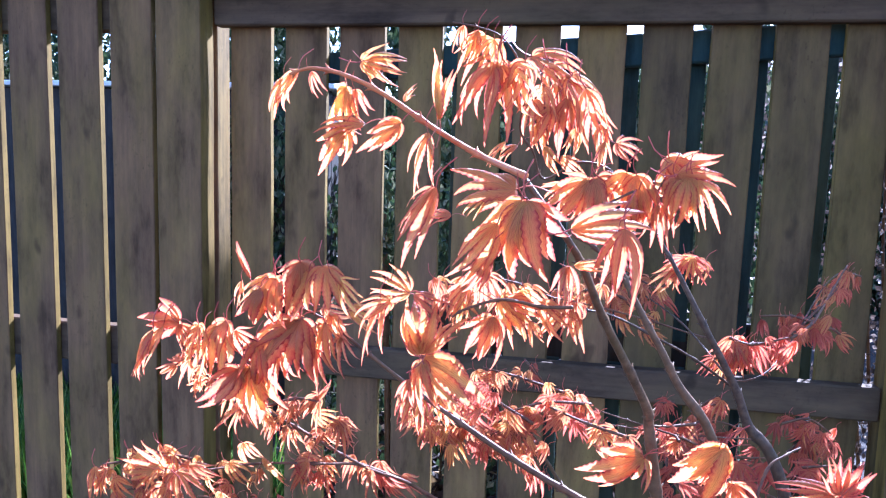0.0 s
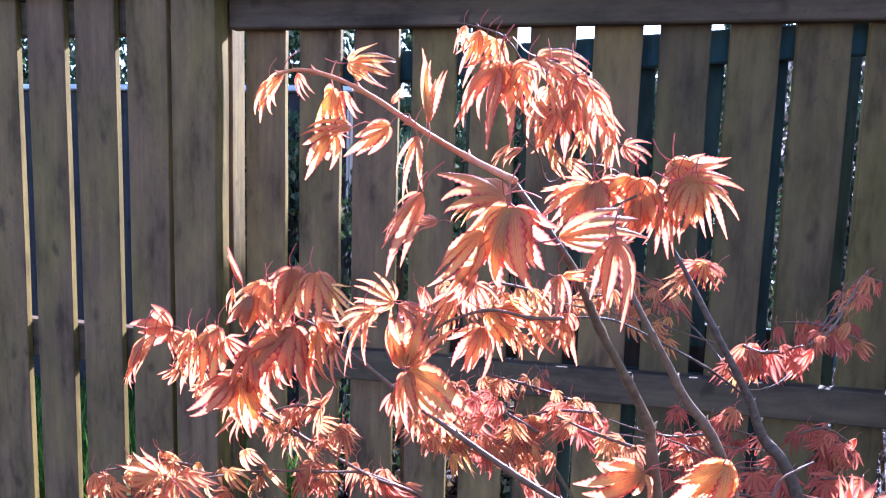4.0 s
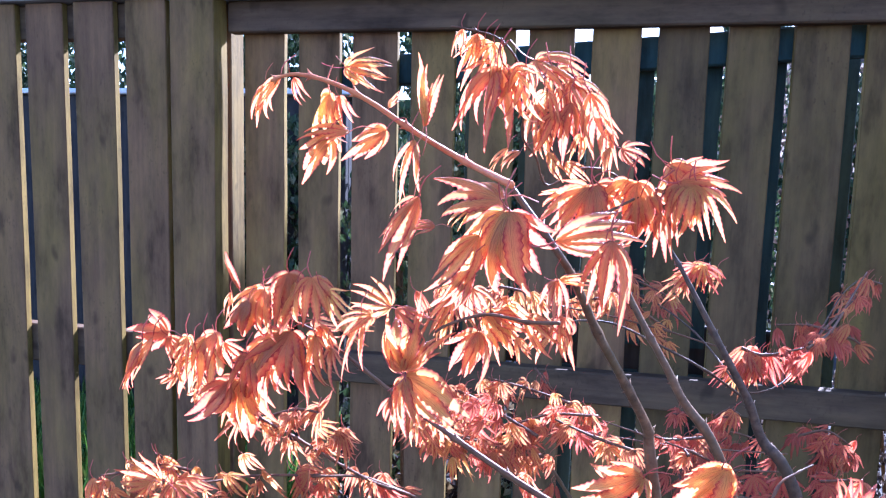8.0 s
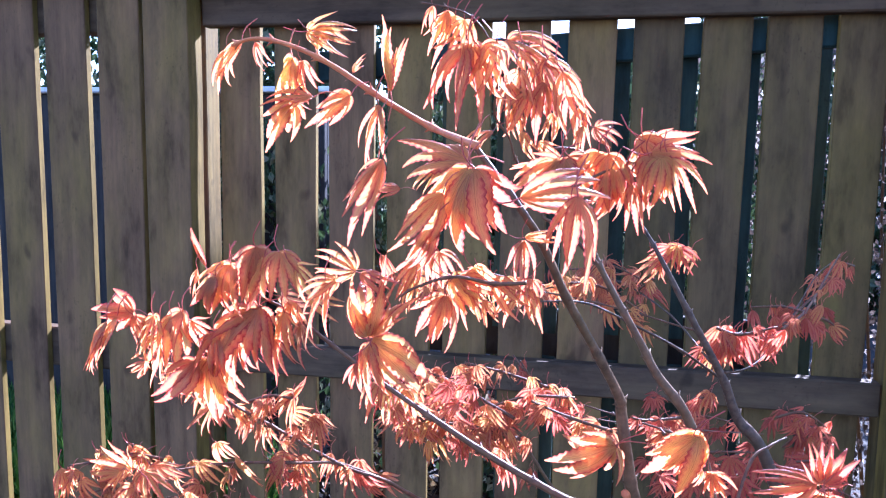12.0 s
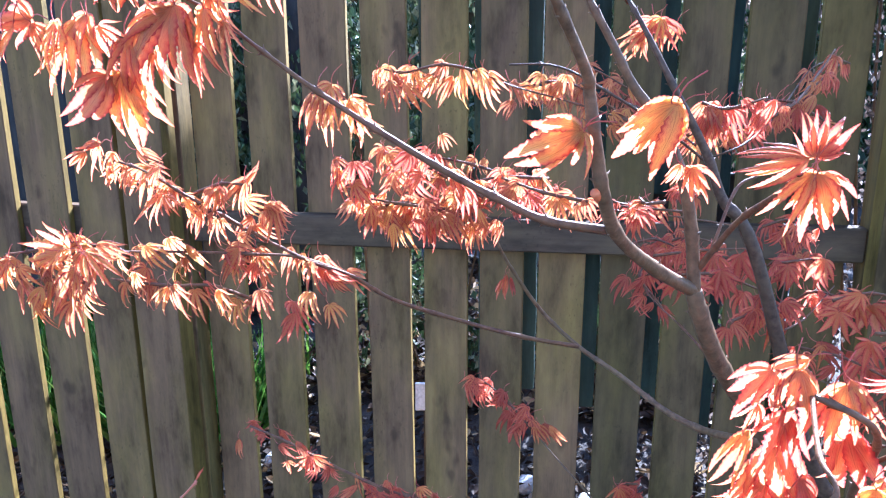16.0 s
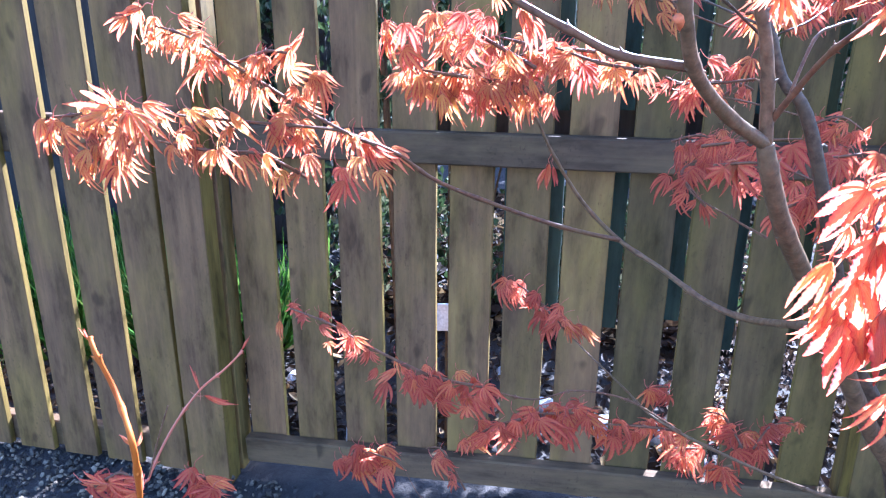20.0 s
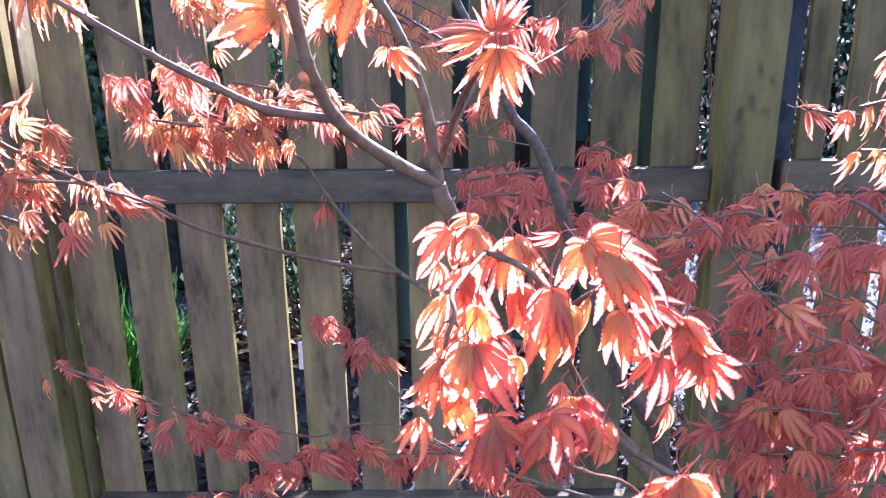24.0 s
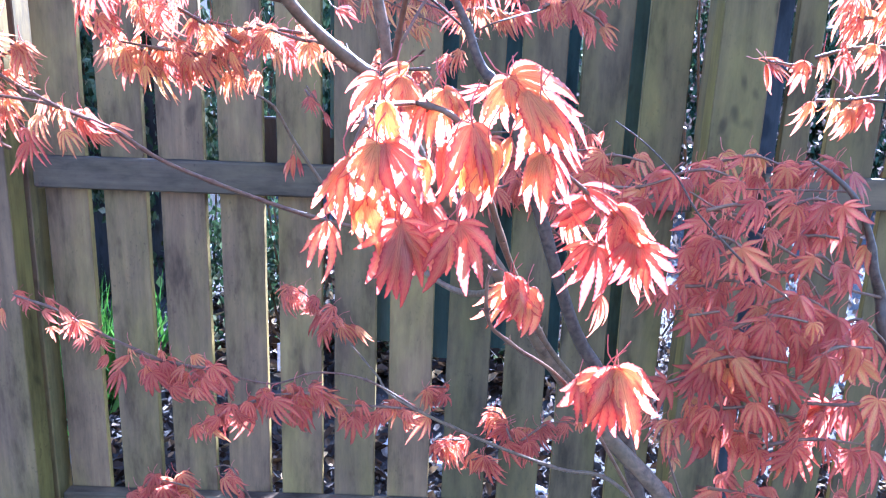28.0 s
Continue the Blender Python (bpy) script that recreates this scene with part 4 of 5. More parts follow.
maple.leaf(0.182, -1.348, 1.418, 0.030, 70, "b")
maple.leaf(0.170, -1.348, 1.409, 0.032, 125, "n")
maple.leaf(0.168, -1.348, 1.398, 0.026, 115, "n")
maple.leaf(0.198, -1.347, 1.408, 0.036, -8, "n")
maple.leaf(0.218, -1.346, 1.409, 0.035, 92, "n")
maple.leaf(0.216, -1.346, 1.407, 0.025, 110, "n")
maple.leaf(0.200, -1.346, 1.394, 0.013, -5, "n")
maple.leaf(0.204, -1.163, 1.424, 0.042, 95, "w")
maple.leaf(0.201, -1.163, 1.423, 0.039, 135, "b")
maple.leaf(0.207, -1.162, 1.425, 0.039, 60, "b")
maple.leaf(0.230, -1.161, 1.427, 0.038, 80, "b")
maple.leaf(0.224, -1.161, 1.428, 0.041, 110, "b")
maple.leaf(0.248, -1.147, 1.438, 0.040, 40, "b")
maple.leaf(0.250, -1.147, 1.437, 0.042, 70, "b")
maple.leaf(0.256, -1.147, 1.435, 0.034, 20, "b")
maple.leaf(0.254, -1.160, 1.428, 0.042, 2, "n")
maple.leaf(0.253, -1.160, 1.426, 0.038, 88, "b")
maple.leaf(0.266, -1.159, 1.425, 0.038, 75, "n")
maple.leaf(0.241, -1.160, 1.420, 0.044, 115, "n")
maple.leaf(0.232, -1.160, 1.415, 0.038, 95, "b")
maple.leaf(0.244, -1.159, 1.409, 0.034, 80, "n")
maple.leaf(0.260, -1.159, 1.426, 0.033, 95, "b")
maple.leaf(0.187, -1.163, 1.420, 0.021, 150, "n")
maple.leaf(0.191, -1.163, 1.417, 0.021, 100, "n")
maple.branch((0.226, -1.175, 1.363), (0.207, -1.181, 1.383), (0.194, -1.186, 1.391), (0.202, -1.179, 1.402), (0.231, -1.161, 1.418), (0.254, -1.138, 1.428), r=(0.0012, 0.0007), mat=MAT_TWIG)
maple.branch((0.270, -0.917, 1.358), (0.226, -0.968, 1.420), (0.193, -0.997, 1.434), (0.163, -1.012, 1.419), (0.154, -1.026, 1.441), (0.144, -1.039, 1.458), (0.149, -1.063, 1.486), (0.143, -1.069, 1.509), (0.132, -1.081, 1.523), (0.118, -1.089, 1.528), (0.097, -1.090, 1.532), r=(0.0012, 0.0006), mat=MAT_TWIG)
maple.leaf(0.115, -1.082, 1.528, 0.035, 105, "n")
maple.leaf(0.120, -1.081, 1.524, 0.039, 120, "m")
maple.leaf(0.127, -1.081, 1.521, 0.032, 95, "m")
maple.leaf(0.104, -1.083, 1.531, 0.025, 100, "n")
maple.leaf(0.131, -1.080, 1.505, 0.064, 100, "m")
maple.leaf(0.127, -1.080, 1.502, 0.054, 118, "m")
maple.leaf(0.138, -1.080, 1.502, 0.054, 80, "m")
maple.leaf(0.150, -1.079, 1.506, 0.045, 100, "m")
maple.leaf(0.147, -0.994, 1.521, 0.062, 25, "m")
maple.leaf(0.164, -0.994, 1.513, 0.056, 55, "m")
maple.leaf(0.171, -0.993, 1.502, 0.056, 80, "m")
maple.leaf(0.180, -0.993, 1.506, 0.061, 65, "m")
maple.leaf(0.193, -1.004, 1.494, 0.055, 75, "n")
maple.leaf(0.159, -1.006, 1.494, 0.047, 95, "m")
maple.leaf(0.178, -1.004, 1.486, 0.049, 95, "n")
maple.leaf(0.200, -1.003, 1.479, 0.041, 85, "m")
maple.leaf(0.167, -1.005, 1.478, 0.042, 110, "m")
maple.leaf(0.150, -1.006, 1.484, 0.042, 90, "m")
maple.leaf(0.208, -1.002, 1.467, 0.033, 85, "n")
maple.leaf(0.155, -1.005, 1.466, 0.033, 80, "n")
maple.leaf(0.220, -1.010, 1.450, 0.032, 30, "m")
maple.leaf(0.211, -1.011, 1.451, 0.030, 100, "n")
maple.leaf(0.176, -1.013, 1.438, 0.028, 40, "n")
maple.leaf(0.140, -1.016, 1.446, 0.028, 150, "n")
maple.leaf(0.130, -1.017, 1.449, 0.028, 130, "n")
maple.leaf(0.162, -1.014, 1.446, 0.028, 60, "n")
maple.leaf(0.187, -1.003, 1.461, 0.033, 95, "m")
maple.leaf(0.032, -1.247, 1.363, 0.034, 108, "w")
maple.leaf(0.046, -1.246, 1.373, 0.037, 95, "w")
maple.leaf(0.059, -1.245, 1.371, 0.034, 72, "b")
maple.leaf(0.024, -1.250, 1.356, 0.028, 128, "w")
maple.leaf(0.068, -1.244, 1.364, 0.029, 60, "m")
maple.leaf(0.051, -1.245, 1.366, 0.032, 120, "b")
maple.leaf(0.011, -1.237, 1.360, 0.025, -118, "s")
maple.leaf(0.006, -1.237, 1.358, 0.021, 110, "n")
maple.leaf(0.026, -1.236, 1.362, 0.031, 105, "w")
maple.leaf(0.023, -1.236, 1.361, 0.028, 140, "m")
maple.leaf(0.029, -1.233, 1.362, 0.028, 65, "m")
maple.leaf(-0.044, -1.240, 1.328, 0.039, 128, "n")
maple.leaf(-0.051, -1.240, 1.325, 0.041, 112, "n")
maple.leaf(-0.034, -1.239, 1.332, 0.032, 180, "w")
maple.leaf(-0.034, -1.239, 1.330, 0.027, 60, "n")
maple.leaf(-0.022, -1.238, 1.330, 0.032, 95, "m")
maple.leaf(-0.018, -1.238, 1.330, 0.030, 130, "n")
maple.leaf(-0.004, -1.237, 1.334, 0.035, 110, "b")
maple.leaf(-0.010, -1.237, 1.330, 0.034, 80, "b")
maple.leaf(0.001, -1.236, 1.328, 0.030, 60, "m")
maple.leaf(-0.018, -1.237, 1.318, 0.030, 115, "m")
maple.leaf(0.009, -1.234, 1.305, 0.043, 97, "w")
maple.leaf(0.003, -1.235, 1.304, 0.037, 125, "b")
maple.leaf(0.011, -1.234, 1.307, 0.037, 70, "b")
maple.leaf(0.015, -1.235, 1.321, 0.033, 100, "b")
maple.leaf(0.041, -1.233, 1.337, 0.053, 122, "w")
maple.leaf(0.042, -1.233, 1.337, 0.043, 95, "b")
maple.leaf(0.039, -1.233, 1.335, 0.036, 150, "b")
maple.leaf(0.055, -1.233, 1.345, 0.027, 30, "m")
maple.leaf(0.060, -1.232, 1.343, 0.035, 85, "n")
maple.leaf(0.056, -1.232, 1.335, 0.037, 105, "b")
maple.leaf(0.070, -1.232, 1.346, 0.026, 20, "n")
maple.leaf(0.026, -1.235, 1.329, 0.033, 120, "b")
maple.leaf(0.028, -1.234, 1.316, 0.031, 95, "m")
maple.leaf(0.049, -1.232, 1.321, 0.031, 80, "n")
maple.leaf(0.066, -1.232, 1.329, 0.030, 95, "m")
maple.leaf(0.120, -1.334, 1.372, 0.026, 105, "n")
maple.leaf(0.124, -1.333, 1.373, 0.019, 160, "m")
maple.leaf(0.132, -1.333, 1.377, 0.023, 195, "m")
maple.leaf(0.134, -1.333, 1.376, 0.019, 20, "n")
maple.leaf(0.138, -1.334, 1.351, 0.029, -85, "w")
maple.leaf(0.137, -1.334, 1.351, 0.026, -120, "b")
maple.leaf(0.140, -1.334, 1.351, 0.026, -60, "n")
maple.leaf(0.139, -1.334, 1.349, 0.033, 32, "w")
maple.leaf(0.138, -1.334, 1.348, 0.026, 85, "b")
maple.leaf(0.134, -1.336, 1.340, 0.017, 105, "n")
maple.leaf(0.141, -1.328, 1.383, 0.015, 60, "n")
maple.leaf(0.142, -1.335, 1.365, 0.018, -80, "s")
maple.branch((0.200, -1.337, 1.376), (0.187, -1.330, 1.374), (0.171, -1.331, 1.376), (0.156, -1.331, 1.371), (0.150, -1.331, 1.367), r=(0.0008, 0.0005), mat=MAT_TWIG)
maple.leaf(0.167, -1.323, 1.367, 0.027, 95, "n")
maple.leaf(0.166, -1.323, 1.367, 0.024, 110, "b")
maple.leaf(0.171, -1.323, 1.375, 0.026, 10, "n")
maple.leaf(0.169, -1.323, 1.375, 0.024, 35, "b")
maple.leaf(0.158, -1.320, 1.384, 0.022, 110, "m")
maple.leaf(0.163, -1.319, 1.384, 0.020, 70, "m")
maple.leaf(0.155, -1.325, 1.381, 0.019, 120, "n")
maple.leaf(0.178, -1.323, 1.379, 0.021, 60, "m")
maple.leaf(0.185, -1.323, 1.375, 0.024, 40, "n")
maple.leaf(0.197, -1.318, 1.390, 0.021, 95, "n")
maple.leaf(0.201, -1.322, 1.375, 0.021, 100, "m")
maple.leaf(0.199, -1.322, 1.373, 0.021, 70, "n")
maple.leaf(0.196, -1.322, 1.371, 0.019, 130, "n")
maple.leaf(0.174, -1.323, 1.372, 0.023, 75, "n")
maple.leaf(0.153, -1.324, 1.374, 0.015, 100, "n")
maple.leaf(0.182, -1.325, 1.366, 0.014, 60, "n")
maple.spray((0.186, -0.916, 1.207), (0.142, -0.931, 1.223), (0.106, -0.933, 1.230), n=11, size=0.030, kind="m", wide=0.010)
maple.leaf(0.325, -1.263, 1.130, 0.035, 100, "w")
maple.leaf(0.334, -1.263, 1.120, 0.041, 92, "w")
maple.leaf(0.319, -1.263, 1.137, 0.033, 112, "b")
maple.leaf(0.326, -1.264, 1.146, 0.038, 80, "w")
maple.leaf(0.315, -1.264, 1.153, 0.032, 118, "n")
maple.leaf(0.338, -1.263, 1.131, 0.038, 75, "w")
maple.branch((0.482, -1.079, 0.938), (0.446, -1.095, 0.967), (0.409, -1.139, 1.020), (0.381, -1.206, 1.089), (0.365, -1.263, 1.141), (0.353, -1.292, 1.172), (0.333, -1.282, 1.179), (0.320, -1.276, 1.179), r=(0.0026, 0.001), mat=MAT_BARK)
maple.branch((0.365, -1.263, 1.141), (0.383, -1.273, 1.159), (0.410, -1.235, 1.141), (0.438, -1.224, 1.114), (0.456, -1.214, 1.092), r=(0.0012, 0.0007), mat=MAT_TWIG)
maple.branch((0.333, -1.282, 1.179), (0.322, -1.331, 1.179), (0.323, -1.347, 1.176), (0.321, -1.353, 1.162), (0.342, -1.357, 1.150), r=(0.0011, 0.0007), mat=MAT_TWIG)
maple.leaf(0.317, -1.282, 1.189, 0.026, 125, "w")
maple.leaf(0.313, -1.282, 1.174, 0.024, 100, "n")
maple.leaf(0.327, -1.282, 1.190, 0.031, 80, "w")
maple.leaf(0.323, -1.281, 1.172, 0.039, 70, "n")
maple.leaf(0.324, -1.281, 1.170, 0.033, 95, "w")
maple.leaf(0.345, -1.282, 1.185, 0.033, 95, "b")
maple.leaf(0.346, -1.282, 1.187, 0.028, 60, "n")
maple.leaf(0.341, -1.282, 1.181, 0.031, 110, "n")
maple.leaf(0.330, -1.283, 1.195, 0.020, 150, "n")
maple.leaf(0.348, -1.280, 1.163, 0.034, 75, "w")
maple.leaf(0.354, -1.280, 1.162, 0.032, 110, "n")
maple.leaf(0.364, -1.281, 1.187, 0.020, 150, "n")
maple.leaf(0.373, -1.307, 1.192, 0.033, 30, "w")
maple.leaf(0.372, -1.307, 1.190, 0.028, 110, "w")
maple.leaf(0.379, -1.306, 1.187, 0.032, 55, "w")
maple.leaf(0.359, -1.312, 1.173, 0.037, 90, "b")
maple.leaf(0.361, -1.312, 1.169, 0.031, 70, "n")
maple.leaf(0.374, -1.307, 1.168, 0.029, 110, "n")
maple.leaf(0.366, -1.312, 1.166, 0.033, 95, "w")
maple.leaf(0.386, -1.306, 1.181, 0.034, 95, "w")
maple.leaf(0.389, -1.306, 1.183, 0.032, 70, "n")
maple.leaf(0.387, -1.307, 1.162, 0.029, 95, "w")
maple.leaf(0.390, -1.307, 1.162, 0.026, 70, "n")
maple.leaf(0.354, -1.313, 1.163, 0.031, 100, "n")
maple.leaf(0.331, -1.355, 1.182, 0.022, 90, "w")
maple.leaf(0.328, -1.355, 1.168, 0.029, 100, "w")
maple.leaf(0.331, -1.355, 1.168, 0.027, 65, "w")
maple.leaf(0.320, -1.355, 1.164, 0.034, 115, "n")
maple.leaf(0.318, -1.355, 1.163, 0.029, 98, "n")
maple.leaf(0.345, -1.353, 1.163, 0.020, 110, "b")
maple.leaf(0.324, -1.355, 1.151, 0.025, 85, "w")
maple.leaf(0.337, -1.353, 1.137, 0.028, 95, "w")
maple.leaf(0.338, -1.353, 1.137, 0.023, 70, "b")
maple.leaf(0.353, -1.353, 1.138, 0.025, 110, "w")
maple.leaf(0.311, -1.354, 1.140, 0.025, 100, "n")
maple.leaf(0.360, -1.349, 1.152, 0.018, 100, "n")
maple.leaf(0.420, -1.229, 1.131, 0.030, 150, "w")
maple.leaf(0.432, -1.230, 1.129, 0.037, 60, "w")
maple.leaf(0.436, -1.230, 1.129, 0.034, 95, "w")
maple.leaf(0.424, -1.230, 1.108, 0.038, 100, "b")
maple.leaf(0.421, -1.230, 1.110, 0.034, 130, "n")
maple.leaf(0.446, -1.230, 1.110, 0.034, 60, "b")
maple.leaf(0.449, -1.230, 1.104, 0.030, 95, "n")
maple.leaf(0.442, -1.230, 1.114, 0.034, 100, "w")
maple.leaf(0.408, -1.230, 1.126, 0.037, 80, "n")
maple.leaf(0.414, -1.229, 1.139, 0.034, 30, "n")
maple.leaf(0.379, -1.234, 1.086, 0.031, 110, "b")
maple.leaf(0.384, -1.234, 1.086, 0.028, 70, "w")
maple.leaf(0.428, -1.231, 1.082, 0.028, 92, "n")
maple.branch((0.474, -1.176, 0.923), (0.418, -1.227, 1.024), (0.383, -1.272, 1.066), (0.370, -1.289, 1.083), (0.368, -1.295, 1.103), (0.371, -1.295, 1.113), r=(0.0012, 0.0007), mat=MAT_TWIG)
maple.leaf(0.376, -1.284, 1.106, 0.025, 60, "n")
maple.leaf(0.381, -1.284, 1.104, 0.027, 95, "w")
maple.leaf(0.387, -1.285, 1.099, 0.028, 85, "w")
maple.leaf(0.384, -1.285, 1.097, 0.023, 110, "w")
maple.leaf(0.435, -1.246, 1.048, 0.043, 100, "w")
maple.leaf(0.438, -1.246, 1.048, 0.043, 70, "w")
maple.leaf(0.431, -1.246, 1.045, 0.037, 125, "w")
maple.leaf(0.441, -1.246, 1.046, 0.037, 55, "b")
maple.leaf(0.419, -1.247, 1.040, 0.027, 80, "w")
maple.leaf(0.433, -1.247, 1.035, 0.033, 95, "b")
maple.branch((0.537, -0.957, 0.782), (0.499, -0.920, 0.796), (0.453, -0.900, 0.791), (0.369, -0.930, 0.835), (0.287, -0.955, 0.885), (0.257, -0.880, 0.875), (0.220, -0.800, 0.869), (0.190, -0.740, 0.868), r=(0.0023, 0.0007), mat=MAT_BARK)
maple.branch((0.309, -0.955, 0.875), (0.259, -0.955, 0.902), (0.211, -0.960, 0.909), (0.170, -0.965, 0.897), (0.122, -0.970, 0.906), (0.074, -0.975, 0.915), r=(0.0012, 0.0007), mat=MAT_TWIG)
maple.spray((0.076, -0.985, 0.920), (0.018, -0.995, 0.950), (-0.014, -1.009, 0.976), (-0.059, -0.994, 0.981), n=21, size=0.025, kind="mn", wide=0.010)
maple.spray((0.132, -1.002, 0.925), (0.088, -0.990, 0.922), (0.035, -0.978, 0.928), n=29, size=0.031, kind="mmn", wide=0.017)
maple.spray((0.191, -0.756, 0.875), (0.159, -0.716, 0.889), (0.127, -0.695, 0.905), (0.110, -0.685, 0.904), n=17, size=0.037, kind="m", wide=0.012)
maple.leaf(0.182, -0.757, 0.908, 0.034, 120, "m")
maple.leaf(0.190, -0.756, 0.890, 0.037, 70, "m")
maple.leaf(0.180, -0.756, 0.886, 0.034, 130, "m")
maple.leaf(0.211, -0.756, 0.885, 0.034, 60, "n")
maple.spray((0.163, -0.996, 0.893), (0.138, -1.002, 0.885), (0.118, -1.002, 0.869), n=13, size=0.033, kind="mn", wide=0.011)
maple.spray((0.234, -0.965, 0.894), (0.203, -0.984, 0.898), (0.177, -0.991, 0.898), n=15, size=0.041, kind="m", wide=0.010)
maple.spray((0.311, -0.937, 0.865), (0.273, -0.950, 0.873), (0.236, -0.963, 0.878), n=13, size=0.034, kind="m", wide=0.013)
maple.spray((0.323, -0.712, 0.791), (0.295, -0.712, 0.788), n=8, size=0.036, kind="m", wide=0.012)
maple.spray((0.410, -0.763, 0.747), (0.396, -0.712, 0.756), (0.378, -0.691, 0.750), n=12, size=0.042, kind="m", wide=0.012)
maple.spray((0.423, -0.763, 0.748), (0.465, -0.661, 0.722), (0.506, -0.611, 0.703), n=12, size=0.042, kind="m", wide=0.012)
maple.spray((0.349, -0.815, 0.771), (0.322, -0.836, 0.781), n=9, size=0.040, kind="m", wide=0.010)
maple.spray((0.389, -0.815, 0.755), (0.362, -0.835, 0.757), n=5, size=0.040, kind="m", wide=0.008)
maple.spray((0.429, -0.712, 0.716), (0.431, -0.712, 0.725), n=4, size=0.041, kind="m", wide=0.009)
maple.branch((0.027, -0.709, 0.552), (-0.019, -0.658, 0.526), (-0.059, -0.611, 0.539), (-0.081, -0.602, 0.545), r=(0.0007, 0.0006), mat=MAT_TWIG)
maple.spray((-0.081, -0.602, 0.545), (-0.132, -0.593, 0.547), (-0.163, -0.593, 0.532), n=16, size=0.060, kind="m", wide=0.019)
maple.spray((0.062, -0.711, 0.589), (0.024, -0.692, 0.637), (-0.001, -0.693, 0.638), n=5, size=0.038, kind="m", wide=0.013)
maple.spray((-0.116, -1.090, 1.174), (-0.142, -1.100, 1.180), (-0.164, -1.110, 1.175), (-0.180, -1.120, 1.174), n=18, size=0.032, kind="mmn", wide=0.014)
maple.spray((-0.124, -1.110, 1.152), (-0.139, -1.120, 1.159), (-0.164, -1.120, 1.153), n=12, size=0.030, kind="mn", wide=0.014)
maple.spray((-0.076, -1.040, 1.206), (-0.045, -1.040, 1.218), (-0.021, -1.040, 1.217), n=9, size=0.030, kind="mn", wide=0.010)
maple.spray((-0.028, -1.030, 1.192), (-0.007, -1.030, 1.199), (0.002, -1.030, 1.202), n=6, size=0.030, kind="m", wide=0.008)
maple.spray((0.065, -1.020, 1.197), (0.103, -1.020, 1.203), (0.139, -1.020, 1.195), n=14, size=0.032, kind="mn", wide=0.014)
maple.leaf(0.337, -1.354, 1.141, 0.029, 92, "f", 0.0)
maple.leaf(0.357, -1.352, 1.141, 0.029, 86, "f", 0.0)
maple.branch((0.248, -1.222, 1.246), (0.245, -1.230, 1.250), r=(0.0026, 0.0023), mat=MAT_PINK, name="cut_stub", knots=None)
maple.finish()
# A second, darker stem close behind it.
old_maple = Tree((0.620, -0.900, 0.0), "dark old maple stem with sparse coral leaves near the fence", 120, 1.32)
old_maple.branch((0.620, -0.900, -0.020), (0.632, -0.868, 0.400), (0.526, -0.871, 0.817), (0.493, -0.893, 0.891), (0.453, -0.905, 0.961), (0.384, -0.935, 1.155), (0.354, -0.940, 1.199), (0.338, -0.944, 1.237), (0.306, -0.951, 1.294), (0.278, -0.941, 1.345), (0.263, -0.927, 1.370), r=(0.0105, 0.0010), mat=MAT_DARK, name="trunk")
old_maple.branch((0.350, -0.910, 1.221), (0.304, -0.941, 1.257), (0.262, -0.973, 1.284), (0.219, -1.001, 1.307), (0.182, -1.016, 1.309), r=(0.0014, 0.0007), mat=MAT_DARK)
old_maple.branch((0.333, -0.912, 1.241), (0.309, -0.781, 1.257), (0.263, -0.695, 1.276), (0.229, -0.652, 1.277), r=(0.0011, 0.0006), mat=MAT_DARK)
old_maple.branch((0.342, -0.889, 1.226), (0.358, -0.911, 1.235), (0.382, -0.890, 1.245), (0.424, -0.805, 1.265), (0.467, -0.730, 1.303), (0.509, -0.659, 1.314), r=(0.0009, 0.0005), mat=MAT_DARK)
old_maple.spray((0.333, -0.929, 1.278), (0.353, -0.928, 1.273), (0.384, -0.928, 1.282), n=14, size=0.034, kind="mn", wide=0.009)
old_maple.spray((0.414, -0.823, 1.263), (0.463, -0.733, 1.278), (0.515, -0.662, 1.308), n=12, size=0.030, kind="mn", wide=0.014)
old_maple.spray((0.278, -0.898, 1.335), (0.293, -0.897, 1.344), (0.308, -0.896, 1.342), n=8, size=0.034, kind="m", wide=0.006)
old_maple.spray((0.257, -0.651, 1.282), (0.215, -0.653, 1.287), (0.185, -0.654, 1.285), n=10, size=0.034, kind="mn", wide=0.018)
old_maple.spray((0.296, -0.694, 1.285), (0.273, -0.648, 1.257), n=4, size=0.031, kind="m", wide=0.010)
old_maple.branch((0.394, -0.858, 1.159), (0.326, -0.920, 1.179), (0.274, -0.948, 1.188), (0.208, -0.978, 1.203), r=(0.0008, 0.0006), mat=MAT_TWIG)
old_maple.spray((0.212, -0.980, 1.219), (0.174, -0.995, 1.222), (0.146, -1.009, 1.216), n=18, size=0.029, kind="m", wide=0.011)
old_maple.spray((0.309, -0.935, 1.195), (0.278, -0.949, 1.194), (0.262, -0.963, 1.200), n=8, size=0.027, kind="m", wide=0.008)
old_maple.spray((0.336, -0.909, 1.208), (0.321, -0.910, 1.206), n=5, size=0.026, kind="m", wide=0.008)
old_maple.spray((0.134, -1.056, 1.260), (0.096, -1.054, 1.236), (0.049, -1.057, 1.237), n=22, size=0.027, kind="m", wide=0.014, twig=False)
old_maple.spray((0.122, -0.648, 1.164), (0.149, -0.690, 1.149), (0.135, -0.693, 1.171), n=4, size=0.034, kind="n", wide=0.013)
old_maple.spray((0.464, -0.628, 1.101), (0.491, -0.627, 1.097), (0.511, -0.627, 1.091), n=10, size=0.035, kind="mn", wide=0.020)
